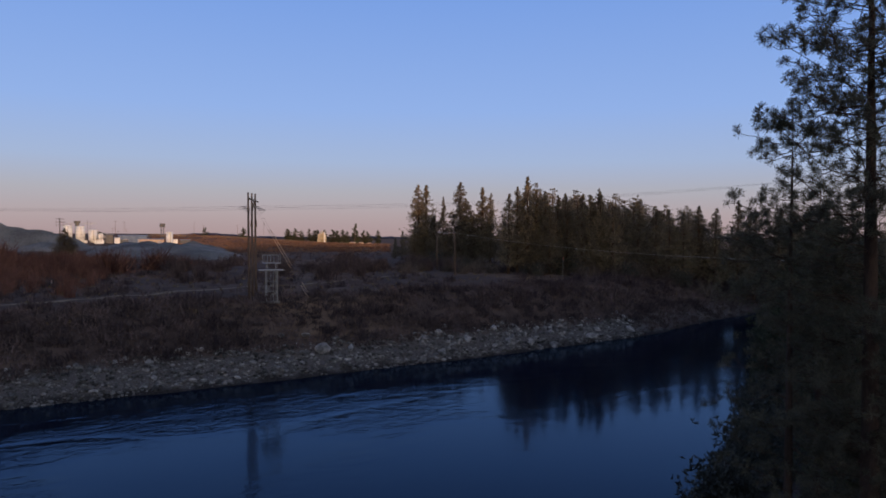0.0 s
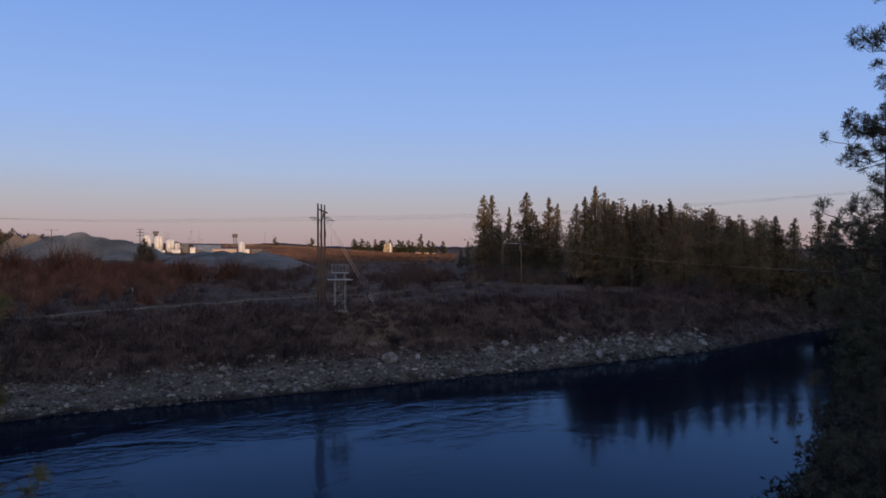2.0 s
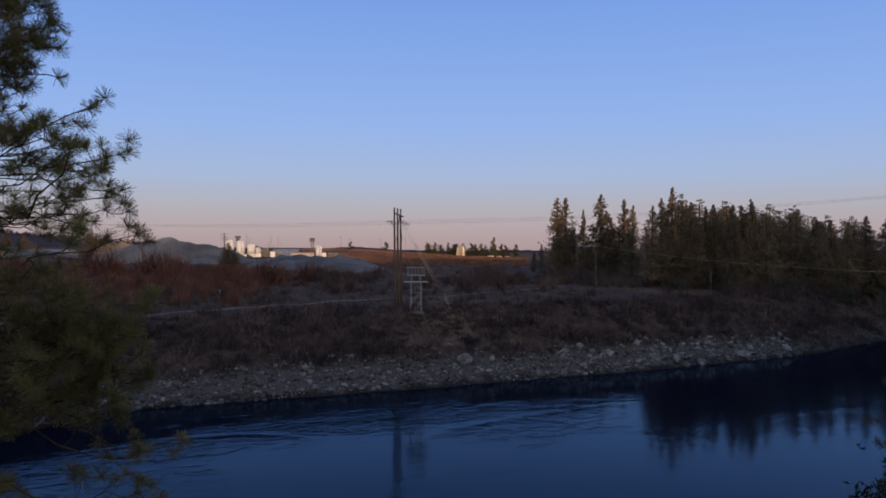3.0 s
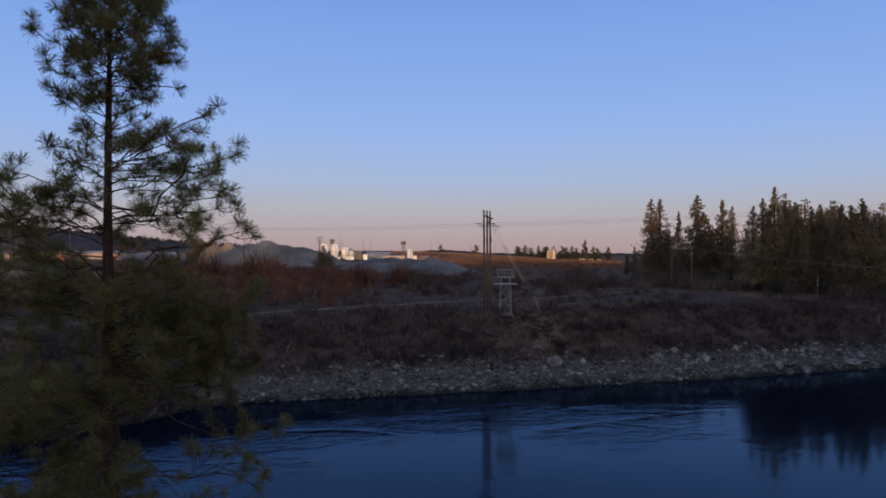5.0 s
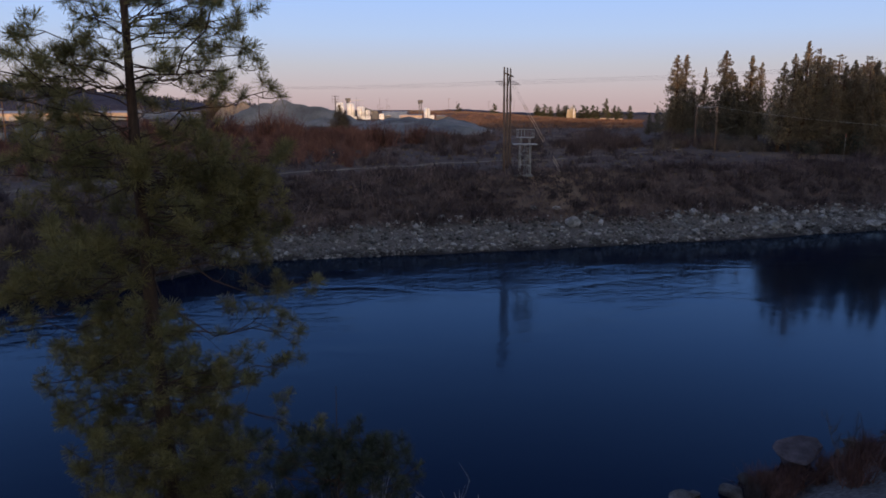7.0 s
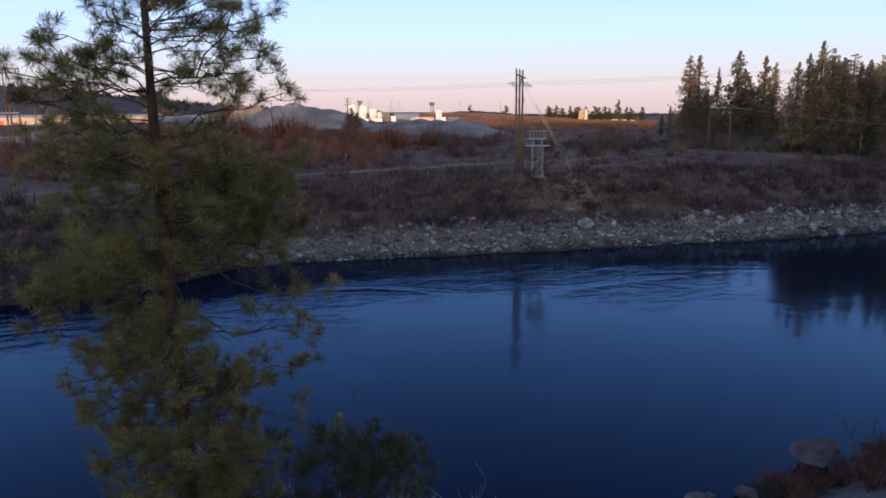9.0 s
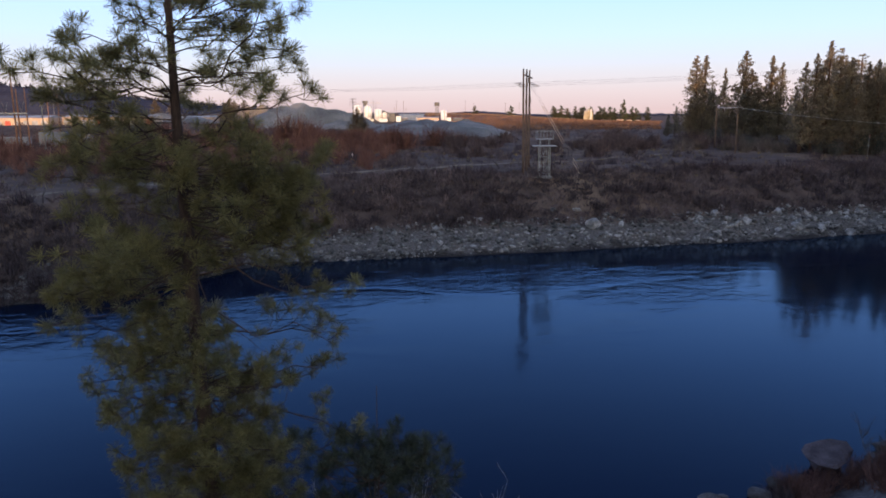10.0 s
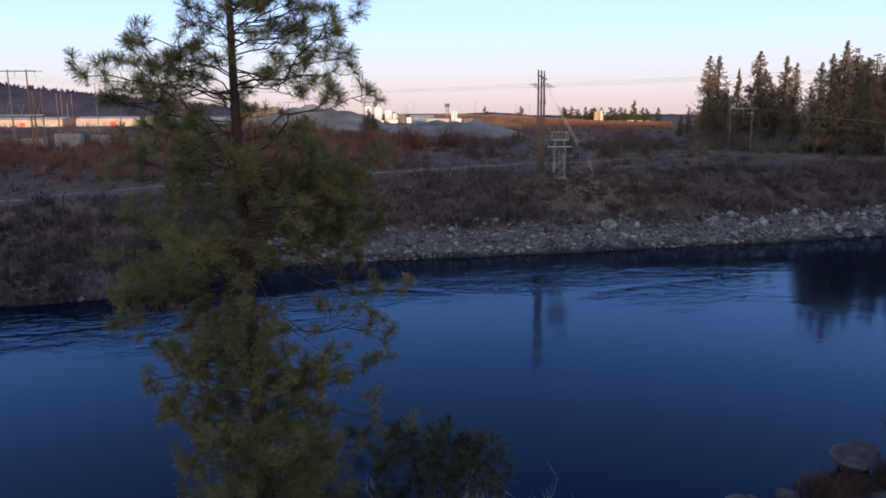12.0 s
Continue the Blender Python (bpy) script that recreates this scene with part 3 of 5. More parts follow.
LOWER_LIMBS = [(16.1, -4, 3.5, -0.1, 0.12), (16.6, -20, 2.8, -0.38, 0.05), (17.4, 10, 2.9, -0.05, 0.1), (15.0, -12, 2.9, -0.2, 0.1), (16.9, 185, 2.4, -0.1, 0.1),
               (15.8, 172, 2.3, -0.25, 0.08), (18.2, 8, 2.7, -0.05, 0.12), (18.0, 178, 2.5, -0.05, 0.1), (14.3, 190, 2.2, -0.15, 0.1)]
PINE_LIMBS += LOWER_LIMBS
lr = np.random.default_rng(21)
for k in range(270):
    zz = lr.uniform(9.5, 21.5) if k % 7 == 0 else (lr.uniform(9.5, 19.4) if k % 4 else lr.uniform(21.3, 26.0))
    if k % 4 == 0 and zz > 24.3 and k % 8:
        continue
    az = lr.uniform(0, 360) if zz > 17.5 or k % 4 else lr.uniform(225, 315)
    if 18.4 < zz < 19.9 and k % 2 and math.cos(math.radians(az)) > -0.2:
        continue
    w = np.interp(zz, [9.5, 13, 15.5, 18, 19.3, 20.3, 21.3, 22.0, 22.6, 23.4, 24.3, 25.1, 25.9], [2.0, 2.4, 2.7, 2.7, 2.4, 2.1, 1.8, 1.35, 1.3, 1.45, 1.4, 0.95, 0.4])
    if zz > 20 and math.cos(math.radians(az)) < -0.3:
        w *= 0.66 if 20.4 < zz < 22.3 else 0.86
    if abs(zz - 22.1) < 0.5 and math.cos(math.radians(az)) > 0.3:
        w *= 0.6
    PINE_LIMBS.append((zz, az, w * lr.uniform(0.6, 1.0), np.interp(zz, [11, 18, 20, 22, 25], [-0.2, -0.08, 0.05, 0.2, 0.45]) + lr.normal(0, 0.2), lr.uniform(0.05, 0.25)))
for k in range(16):
    zz, az = lr.uniform(19.5, 21.9), lr.uniform(0, 360)
    w = np.interp(zz, [19.5, 20.4, 21.2, 21.9], [2.3, 2.3, 1.9, 1.35])
    if math.cos(math.radians(az)) < -0.3 and zz > 20.4:
        w *= 0.68
    PINE_LIMBS.append((zz, az, w * lr.uniform(0.5, 1.0), lr.normal(0.03, 0.15), lr.uniform(0.0, 0.25)))
for k in range(62):
    zz, az = lr.uniform(9.5, 19.2), lr.uniform(0, 360)
    PINE_LIMBS.append((zz, az, np.interp(zz, [9.5, 13, 18], [1.9, 2.4, 2.6]) * lr.uniform(0.4, 0.95), lr.normal(-0.08, 0.2), lr.uniform(0.0, 0.25)))
for k in range(24):
    zz, az = lr.uniform(12.5, 19.0), lr.uniform(0, 360)
    PINE_LIMBS.append((zz, az, np.interp(zz, [12.5, 15.5, 18, 19], [2.3, 2.6, 2.7, 2.4]) * lr.uniform(0.55, 1.0), lr.normal(-0.1, 0.15), lr.uniform(0.0, 0.25)))
for k in range(26):
    PINE_LIMBS.append((lr.uniform(16.6, 19.2), lr.uniform(-50, 20), lr.uniform(1.9, 2.9), lr.normal(-0.05, 0.12), lr.uniform(0.0, 0.2)))
for k in range(44):
    zz = lr.uniform(22.2, 25.4)
    PINE_LIMBS.append((zz, lr.uniform(0, 360), np.interp(zz, [22.2, 23.6, 24.4, 25.4], [1.5, 1.5, 1.15, 0.6]) * lr.uniform(0.6, 1.0), lr.normal(0.2, 0.18), lr.uniform(0.0, 0.25)))
for k in range(10):
    PINE_LIMBS.append((lr.uniform(20.2, 21.8), lr.uniform(-45, 40), lr.uniform(1.3, 2.2), lr.normal(0.05, 0.12), lr.uniform(0.0, 0.2)))
for k in range(12):
    PINE_LIMBS.append((lr.uniform(18.7, 20.1), lr.uniform(140, 265), lr.uniform(1.5, 2.5), lr.normal(-0.05, 0.12), lr.uniform(0.0, 0.2)))
kept = []
for k, limb_row in enumerate(PINE_LIMBS):
    zz, az = limb_row[0], math.radians(limb_row[1])
    if 21.7 < zz < 22.9 and math.cos(az) > 0.2:
        limb_row = limb_row[:2] + (min(limb_row[2], 0.8),) + limb_row[3:]
    if k > 21 and (zz > 19.9 and k % 4 == 1 or 18.2 < zz < 21.6 and k % 2 and math.cos(az) < -0.1 or 16.4 < zz < 18.4 and k % 3 == 0 or zz < 15.5 and k % 3 == 1 and abs(math.cos(az)) > 0.45):
        continue
    if limb_row in LOWER_LIMBS or not (14.0 < zz < 16.3 and math.cos(az) > 0.1 or 18.3 < zz < 19.5 and lr.uniform(0, 1) < (0.3 if math.cos(az) > -0.2 else 0.05)):
        kept.append(limb_row)
PINE_LIMBS = kept + [(15.5, -8, 2.5, -0.5, 0.05), (18.9, 172, 2.5, 0.02, 0.1), (18.8, 10, 2.2, 0.0, 0.1), (13.6, -6, 3.0, -0.15, 0.1), (12.7, 6, 2.9, -0.1, 0.1), (11.7, -10, 2.8, -0.1, 0.1)]
big_pine("pine_tree", (-2.48, 15.65, h(-2.48, 15.65) - 0.1), 26.4, (-0.2, 0.15), PINE_LIMBS, "tall ponderosa pine with round needle tufts on the near bank", 0.27, seed=3, bare_below=19.8)

# right pine and its smaller neighbour
limbs_r = []
lr = np.random.default_rng(22)
for k in range(310):
    zz = lr.uniform(10.0, 31.0)
    w = np.interp(zz, [13, 18, 22, 26, 29, 31.5], [2.6, 3.4, 3.6, 3.4, 2.2, 0.5])
    limbs_r.append((zz, lr.uniform(0, 360), w * lr.uniform(0.5, 1.05), lr.normal(0.05, 0.25), lr.uniform(0.0, 0.25)))
limbs_r += [(26.2, 145, 3.4, 0.0, 0.05), (25.9, 160, 3.4, 0.05, 0.1), (24.6, 150, 3.2, -0.12, 0.1), (23.8, 140, 3.0, 0.0, 0.1), (27.4, 140, 3.0, 0.1, 0.1)]
big_pine("pine_tree", (26.6, 13.3, h(26.6, 13.3) - 0.1), 32.0, (-0.1, 0.3), limbs_r, "tall dark ponderosa pine with reddish trunk on the steep near bank", 0.36, M_SHADENEEDLE, (48, 0.225, 0.0125), seed=5)
limbs_s = []
for k in range(90):
    zz = lr.uniform(9.0, 24.0)
    w = np.interp(zz, [10, 15, 20, 23, 24.5], [2.4, 2.8, 2.5, 1.4, 0.4])
    limbs_s.append((zz, lr.uniform(0, 360), w * lr.uniform(0.65, 1.05), lr.normal(0.0, 0.14), lr.uniform(0.0, 0.25)))
limbs_s += [(23.4, 140, 1.8, 0.1, 0.15), (20.4, 150, 2.6, 0.0, 0.05)]
big_pine("pine_tree", (26.5, 16.2, h(26.5, 16.2) - 0.1), 24.8, (0.1, 0.1), limbs_s, "smaller dark pine close beside the taller one", 0.2, M_SHADENEEDLE, (48, 0.225, 0.0125), seed=6)
for x, y, top in ((31.0, 17.6, 22.2), (34.2, 17.2, 22.8)):
    limbs_d = []
    for k in range(85):
        zz = lr.uniform(10.0, top - 0.6)
        limbs_d.append((zz, lr.uniform(0, 360), np.interp(top - zz, [0.5, 3, 8, 12], [0.6, 2.0, 2.9, 2.9]) * lr.uniform(0.6, 1.05), lr.normal(0.0, 0.15), lr.uniform(0.0, 0.25)))
    big_pine("pine_tree", (x, y, h(x, y) - 0.1), top, (0.1, 0.1), limbs_d, "dense dark pine behind the tall one on the near bank", 0.2, M_SHADENEEDLE, (30, 0.25, 0.018), seed=int(x))
# young pine low in front, below the left pine
limbs_y = []
for k in range(84):
    zz = lr.uniform(7.0, 12.5)
    w = np.interp(zz, [7, 10, 11.8, 13.0], [2.8, 2.6, 2.0, 0.4])
    limbs_y.append((zz, lr.uniform(0, 360), w * lr.uniform(0.6, 1.0), lr.normal(0.1, 0.12), lr.uniform(0.0, 0.25)))
# dark needles hold the bank's shade in their colour
big_pine("pine_tree", (1.0, 13.8, h(1.0, 13.8) - 0.1), 13.1, (0.1, 0.0), limbs_y, "young conifer on the bank below the tall pine, shade in its needle colour", 0.09, M_DIMNEEDLE, seed=8)

KINDS = [(H, *far_pine_kind(H, w, bare, n, s, tp)) for H, w, bare, n, s, tp in
         ((28, 6.2, 0.08, 1350, 31, 0.95), (30, 6.4, 0.08, 1400, 32, 0.85), (26, 6.0, 0.06, 1350, 33, 1.05), (29, 6.0, 0.1, 1350, 34, 0.8), (24, 5.8, 0.08, 1200, 35, 0.85))]
LIGHT_KINDS = [(H, *far_pine_kind(H, w, 0.1, 520, s, tp)) for H, w, s, tp in ((28, 5.6, 41, 0.6), (27, 5.4, 42, 0.5), (29, 5.8, 43, 0.65), (26, 5.6, 44, 0.42), (28, 5.4, 45, 0.5))]
# near-bank pines whose dark needle colour carries their shade
SHADED_KINDS = [(H, *far_pine_kind(H, w, 0.02, n, s, tp, M_DIMNEEDLE, 14, 5)) for H, w, n, s, tp in ((20, 5.0, 1000, 51, 0.75), (22, 5.4, 1000, 52, 0.65), (18, 5.2, 900, 53, 0.7))]
PLAIN_KINDS = [(H, *far_pine_kind(H, w, 0.02, 330, s, tp, M_DIMNEEDLE, 14, 5, 2.4)) for H, w, s, tp in ((20, 5.0, 61, 0.7), (21, 5.4, 62, 0.6), (19, 5.0, 63, 0.8))]
WOOD_TIP = [(139.3, 226, 38.2, 1, 1.25), (142.1, 225.5, 38.4, 0, 1.3), (140, 211, 33.3, 2, 0.8), (146, 209, 38.6, 0, 1.4), (151, 212, 33.0, 4, 1.3), (157.0, 211, 37.3, 2, 1.3),
            (160, 210, 35.0, 3, 1.05), (117.2, 146.0, 30.4, 3, 1.1), (119.7, 145.3, 32.3, 1, 1.1), (122.3, 144.5, 35.2, 0, 1.1), (124.8, 143.8, 31.5, 1, 1.21), (127.4, 143.1, 31.3, 3, 1.21),
            (130.7, 142.3, 30.4, 1, 1.1), (132.9, 141.6, 31.0, 0, 1.1)]
WOOD_FRONT = [(134.8, 137.2, 30.7, 2, 1.21), (137.2, 136.5, 30.4, 4, 1.21), (139.4, 136.1, 32.1, 1, 1.1), (125.6, 139.6, 27.5, 3, 1.21), (131.2, 139.0, 27.2, 1, 1.21),
              (133.1, 135.6, 29.4, 3, 1.1), (138.9, 134.9, 31.1, 1, 1.1), (140.4, 131.8, 28.3, 0, 1.21), (147.8, 129.9, 27.6, 2, 1.32), (150.0, 126.1, 26.6, 4, 1.32),
              (158.6, 128.5, 26.9, 1, 1.21), (160.0, 125.1, 26.3, 0, 1.21), (165.4, 124.4, 27.9, 2, 1.32), (167.3, 120.6, 27.1, 3, 1.32)]
WOOD_SIDE = [(173.0, 117.8, 29.2, 1, 1.21), (178, 116, 27, 1, 1.2), (184, 113, 26, 3, 1.2), (190, 116, 27.5, 0, 1.2), (197, 117, 26.5, 4, 1.3), (204, 120, 27, 1, 1.2),
             (188, 124, 27, 3, 1.3), (212, 124, 27, 2, 1.3), (222, 127, 27, 1, 1.3), (141.5, 219, 27, 4, 1.3), (148.5, 211, 26, 3, 1.3), (154, 213, 27, 4, 1.3), (135.5, 223, 22, 4, 1.2),
             (163, 206, 27.5, 3, 1.3)]
WOOD_END = [(159, 216, 28, 1, 1.2), (144, 206, 22, 4, 1.4), (152, 204, 22, 4, 1.4), (156.8, 268.3, 22.0, 2, 1.0), (150, 262, 19.0, 4, 1.0), (165, 255, 24.0, 0, 1.0)]
for x, y, top, k, w in WOOD_TIP + WOOD_FRONT + WOOD_SIDE + WOOD_END:
    far_pine("pine_tree", KINDS, k, x, y, top, "tall dark pine at the edge of the far-bank wood", "pines of the far-bank wood", lr.uniform(0, 6.28), w)
for k in range(85):
    t = lr.uniform(0, 1)
    p = np.array([120, 147]) + np.array([47, -30]) * t + np.array([0.72, 0.69]) * lr.uniform(6, 75)
    far = float(np.hypot(p[0], p[1]))
    far_pine("pine_tree", LIGHT_KINDS, int(lr.integers(0, 5)), p[0], p[1], 19.5 + far * (np.interp(t, [0, 0.25, 1], [0.06, 0.048, 0.026]) + lr.normal(0, 0.008)), "dark pine standing within the far-bank wood", "pines of the far-bank wood",
             lr.uniform(0, 6.28), lr.uniform(1.3, 1.75))
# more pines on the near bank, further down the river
SLOPE_PINES = [(50, 22, 17), (62, 30, 17.5), (42, 14, 18.5), (75, 30, 19), (86, 42, 17.5), (100, 50, 19), (112, 58, 19), (58, 14, 23), (36, 18, 16), (126, 64, 20), (140, 68, 21),
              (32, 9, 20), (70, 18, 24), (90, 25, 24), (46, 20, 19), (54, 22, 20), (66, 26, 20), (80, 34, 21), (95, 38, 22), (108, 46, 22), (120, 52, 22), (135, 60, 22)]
SHORE_PINES = [(40, 10, 21), (48, 12, 22), (150, 74, 20), (160, 78, 21), (170, 80, 21), (182, 84, 22), (196, 88, 22), (210, 92, 22), (225, 95, 23), (145, 66, 22), (71, 39, 16.5),
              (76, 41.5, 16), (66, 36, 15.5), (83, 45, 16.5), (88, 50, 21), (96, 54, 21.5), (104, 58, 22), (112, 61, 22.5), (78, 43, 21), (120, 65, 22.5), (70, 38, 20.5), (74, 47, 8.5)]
DOWNSTREAM_PINES = [(80, 50, 10), (86, 54.5, 10.5), (92, 58, 10.5), (97, 61.5, 11), (104, 65, 12), (111, 69, 12.5), (118, 72.5, 13), (126, 76, 13.5), (134, 80, 14), (143, 83, 14),
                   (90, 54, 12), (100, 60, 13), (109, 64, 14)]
for x, y, top in SLOPE_PINES + SHORE_PINES + DOWNSTREAM_PINES:
    far_pine("bank_pine", SHADED_KINDS, int(lr.integers(0, 3)), x, y, top, "near-bank pine among bushes, shade in its dark needle colour", "firs on the near bank", lr.uniform(0, 6.28), lr.uniform(1.0, 1.4))

# small trees far out on the plain, by distance and width of view
TREE_ROW = [(348.5, 25.5), (362.6, 26.6), (290, 27), (378.8, 24.5), (447.5, 33), (461, 24.5), (488, 24.5), (428, 23.5), (414.7, 25), (370, 23.5), (395, 23.5), (436, 23.5), (470, 23), (355, 23.5), (404, 23.5), (421, 23.5), (387, 23), (244, 25.5)]
for x, top in TREE_ROW:
    far_pine("pine_tree", PLAIN_KINDS, int(lr.integers(0, 3)), x, 900 + lr.uniform(-6, 6), top + lr.uniform(1.5, 3.5), "small dark tree far out on the plain", "trees on the plain", lr.uniform(0, 6.28), lr.uniform(1.2, 2.2) * (0.6 if top > 30 else 1.0))
for x, y, hh in ((-92, 585, 11), (-79, 582, 9), (-36.5, 560, 11.5), (-25.5, 560, 10.5), (-33, 563, 10.0), (33.6, 331, 12), (36, 333, 9), (34.6, 329, 7)):
    far_pine("pine_tree", KINDS, int(lr.integers(0, 5)), x, y, h(x, y) + hh + (8 if y > 500 else 0), "dark bushy tree near the gravel heaps", "trees by the plant", lr.uniform(0, 6.28), 2.4)


# ---- brush ----
def twig_bush(n, hgt, width, mat, seed, thick=0.03, leaves=0, spread=0.45):
    """A leafless bush: twigs that fan from the foot, each a bent blade with a fork, plus leaf clumps if wanted."""
    r = np.random.default_rng(seed)
    az, tilt = r.uniform(0, 2 * math.pi, n), np.abs(r.normal(0, spread, n))
    foot = np.stack([r.normal(0, 0.18 * width, n), r.normal(0, 0.18 * width, n), np.full(n, -0.1)], 1)
    d = np.stack([np.cos(az) * np.sin(tilt), np.sin(az) * np.sin(tilt), np.cos(tilt)], 1)
    ln = hgt * r.uniform(0.5, 1.05, n)[:, None]
    mid = foot + d * ln * 0.55
    tip = mid + (d + r.normal(0, 0.28, (n, 3))) * ln * 0.5
    tip2 = mid + (d + r.normal(0, 0.45, (n, 3))) * ln * 0.42
    s = np.cross(d, r.normal(size=(n, 3)))
    s /= np.linalg.norm(s, axis=1, keepdims=True)
    w = thick * r.uniform(0.6, 1.3, (n, 1))
    v = np.stack([foot - s * w, foot + s * w, mid, mid - s * w * 0.7, mid + s * w * 0.7, tip, tip2], 1).reshape(-1, 3)
    o = np.arange(n)[:, None] * 7
    f = np.concatenate([o + [0, 1, 4], o + [0, 4, 3], o + [3, 4, 5], o + [3, 4, 6]])
    if leaves:
        c = np.concatenate([tip, tip2, mid])[r.integers(0, 3 * n, leaves)] + r.normal(0, 0.07 * width, (leaves, 3))
        c[:, 2] = np.abs(c[:, 2])
        lv, lf = tufts(c, np.tile([0, 0, 1.0], (leaves, 1)), 5, 0.29 * hgt ** 0.3, 0.16, 1.4, seed)
        f = np.concatenate([f, lf + len(v)])
        v = np.concatenate([v, lv])
    return v, f, mat


def scatter(kinds, places, name, label, category, mat):
    """Many bushes joined into one mass."""
    V, F, o = [], [], 0
    for x, y, s, k in places:
        v, f, _ = kinds[k]
        a = lr.uniform(0, 6.28)
        c, sn = math.cos(a), math.sin(a)
        p = np.stack([(v[:, 0] * c - v[:, 1] * sn) * s + x, (v[:, 0] * sn + v[:, 1] * c) * s + y, v[:, 2] * s * lr.uniform(0.75, 1.2) + h(x, y)], 1)
        V.append(p)
        F.append(f + o)
        o += len(p)
    ob = new(name, mesh_of(name, np.concatenate(V), np.concatenate(F), mat))
    return tagged(ob, label, category, kind="stuff")


def on_track(x, y):
    """True on the dirt track and on the low verge before it."""
    return -4.5 < y - float(np.interp(x, [p[0] for p in TRACK], [p[1] for p in TRACK])) < 1.3 and -75 < x < 70


BANK = [twig_bush(14, 1.15, 2.4, M_BRUSH, 50 + i, 0.075, 0, 0.85) for i in range(6)]
TUFT = [twig_bush(16, 0.55, 0.7, M_GRASS, 60 + i, 0.03) for i in range(4)]
places = []
for k in range(4300):
    x = lr.uniform(-75, 205)
    d = 5.6 + 19 * lr.beta(1.0, 1.2) if x > -8 else 0.2 + 24 * lr.uniform(0, 1) ** 1.5
    if x > 112:
        d += -3 * lr.uniform(0, 1)
    y = float(np.interp(x, FAR_X, FAR_Y)) + max(d, 0.6)
    lump = 0.5 + 0.5 * float(smooth_noise(x * 1.0, y * 1.0, 2.6, 4)) + 0.4 * float(smooth_noise(x * 1.0, y * 1.0, 9.0, 1))
    lump = max(lump, 0.3)
    if on_track(x, y) and k % 5:
        continue
    places.append((x, y, 0.45 + 1.05 * lump * lr.uniform(0.7, 1.2), int(lr.integers(0, 6))))
for k in range(850):
    x = lr.uniform(113, 195)
    places.append((x, float(np.interp(x, FAR_X, FAR_Y)) + 0.2 + 8 * lr.uniform(0, 1), lr.uniform(0.5, 1.0), int(lr.integers(0, 6))))
for k in range(420):
    x = lr.uniform(22, 66)
    places.append((x, float(np.interp(x, FAR_X, FAR_Y)) + 6.8 + 12 * lr.uniform(0, 1), lr.uniform(0.4, 0.85), int(lr.integers(0, 6))))
for k in range(520):
    x = lr.uniform(-66, -4)
    places.append((x, float(np.interp(x, FAR_X, FAR_Y)) + 0.2 + 10 * lr.uniform(0, 1), lr.uniform(0.4, 1.0), int(lr.integers(0, 6))))
for k in range(800):
    x = lr.uniform(-50, -6)
    places.append((x, float(np.interp(x, FAR_X, FAR_Y)) + 0.1 + 15 * lr.uniform(0, 1), lr.uniform(0.4, 0.95), int(lr.integers(0, 6))))
for k in range(1700):
    x, y = lr.uniform(-80, 190), lr.uniform(116, 215)
    if float(smooth_noise(x * 1.0, y * 1.0, 9.0, 7)) > (0.25 if x > 90 else -0.25) and not on_track(x, y):
        places.append((x, y, lr.uniform(0.4, 1.1), int(lr.integers(0, 6))))
SHRUB = [twig_bush(46, 1.7, 3.2, M_BRUSH, 150 + i, 0.05, 0, 0.75) for i in range(4)]
shrubs = []
for k in range(420):
    x = lr.uniform(-5, 195) if k % 3 else lr.uniform(-70, 0)
    d = 6.5 + 17 * lr.uniform(0, 1) if x > -5 else 1 + 20 * lr.uniform(0, 1)
    y = float(np.interp(x, FAR_X, FAR_Y)) + d
    if not on_track(x, y):
        shrubs.append((x, y, lr.uniform(0.7, 1.35), int(lr.integers(0, 4))))
for k in range(260):
    x, y = lr.uniform(-80, 170), lr.uniform(118, 240)
    if not on_track(x, y) and float(smooth_noise(x * 1.0, y * 1.0, 14.0, 3)) > -0.1:
        shrubs.append((x, y, lr.uniform(0.7, 1.4), int(lr.integers(0, 4))))
er = np.random.default_rng(77)
for k in range(240):
    x, y = er.uniform(-40, 150), er.uniform(116, 215)
    if not on_track(x, y):
        shrubs.append((x, y, er.uniform(0.6, 1.2), int(er.integers(0, 4))))
scatter(SHRUB, shrubs, "shrubs", "rounded leafless dark shrubs on the far bank", "shrubs", M_SHRUB)
scatter(BANK, places, "brush", "leafless dark brown brush along the far bank", "brush", M_BRUSH)
places = []
for k in range(1900):
    x, y = lr.uniform(-130, 220), 118 + 260 * lr.beta(1, 1.6)
    if math.sin(x / 17 + 1.3 * math.sin(y / 13)) > -0.35 and not on_track(x, y):
        places.append((x, y, lr.uniform(0.6, 1.5), int(lr.integers(0, 6))))
for k in range(800):
    x, y = lr.uniform(-170, 190), 230 + 260 * lr.uniform(0, 1)
    places.append((x, y, lr.uniform(1.4, 2.8), int(lr.integers(0, 6))))
for k in range(1500):
    x, y = lr.uniform(-95, 20), lr.uniform(96, 235)
    if y > float(np.interp(x, FAR_X, FAR_Y)) + 12 and not on_track(x, y):
        places.append((x, y, lr.uniform(0.6, 1.3), int(lr.integers(0, 6))))
scatter(BANK, places, "brush", "patchy dark scrub on the far terrace", "brush", M_BRUSH)
places = [(lr.uniform(-90, 200), 110 + 90 * lr.beta(1, 1.3), lr.uniform(0.6, 1.3), int(lr.integers(0, 4))) for k in range(1600)]
scatter(TUFT, places, "dry_grass", "dry straw-coloured grass tufts on the far terrace", "grass", M_GRASS)

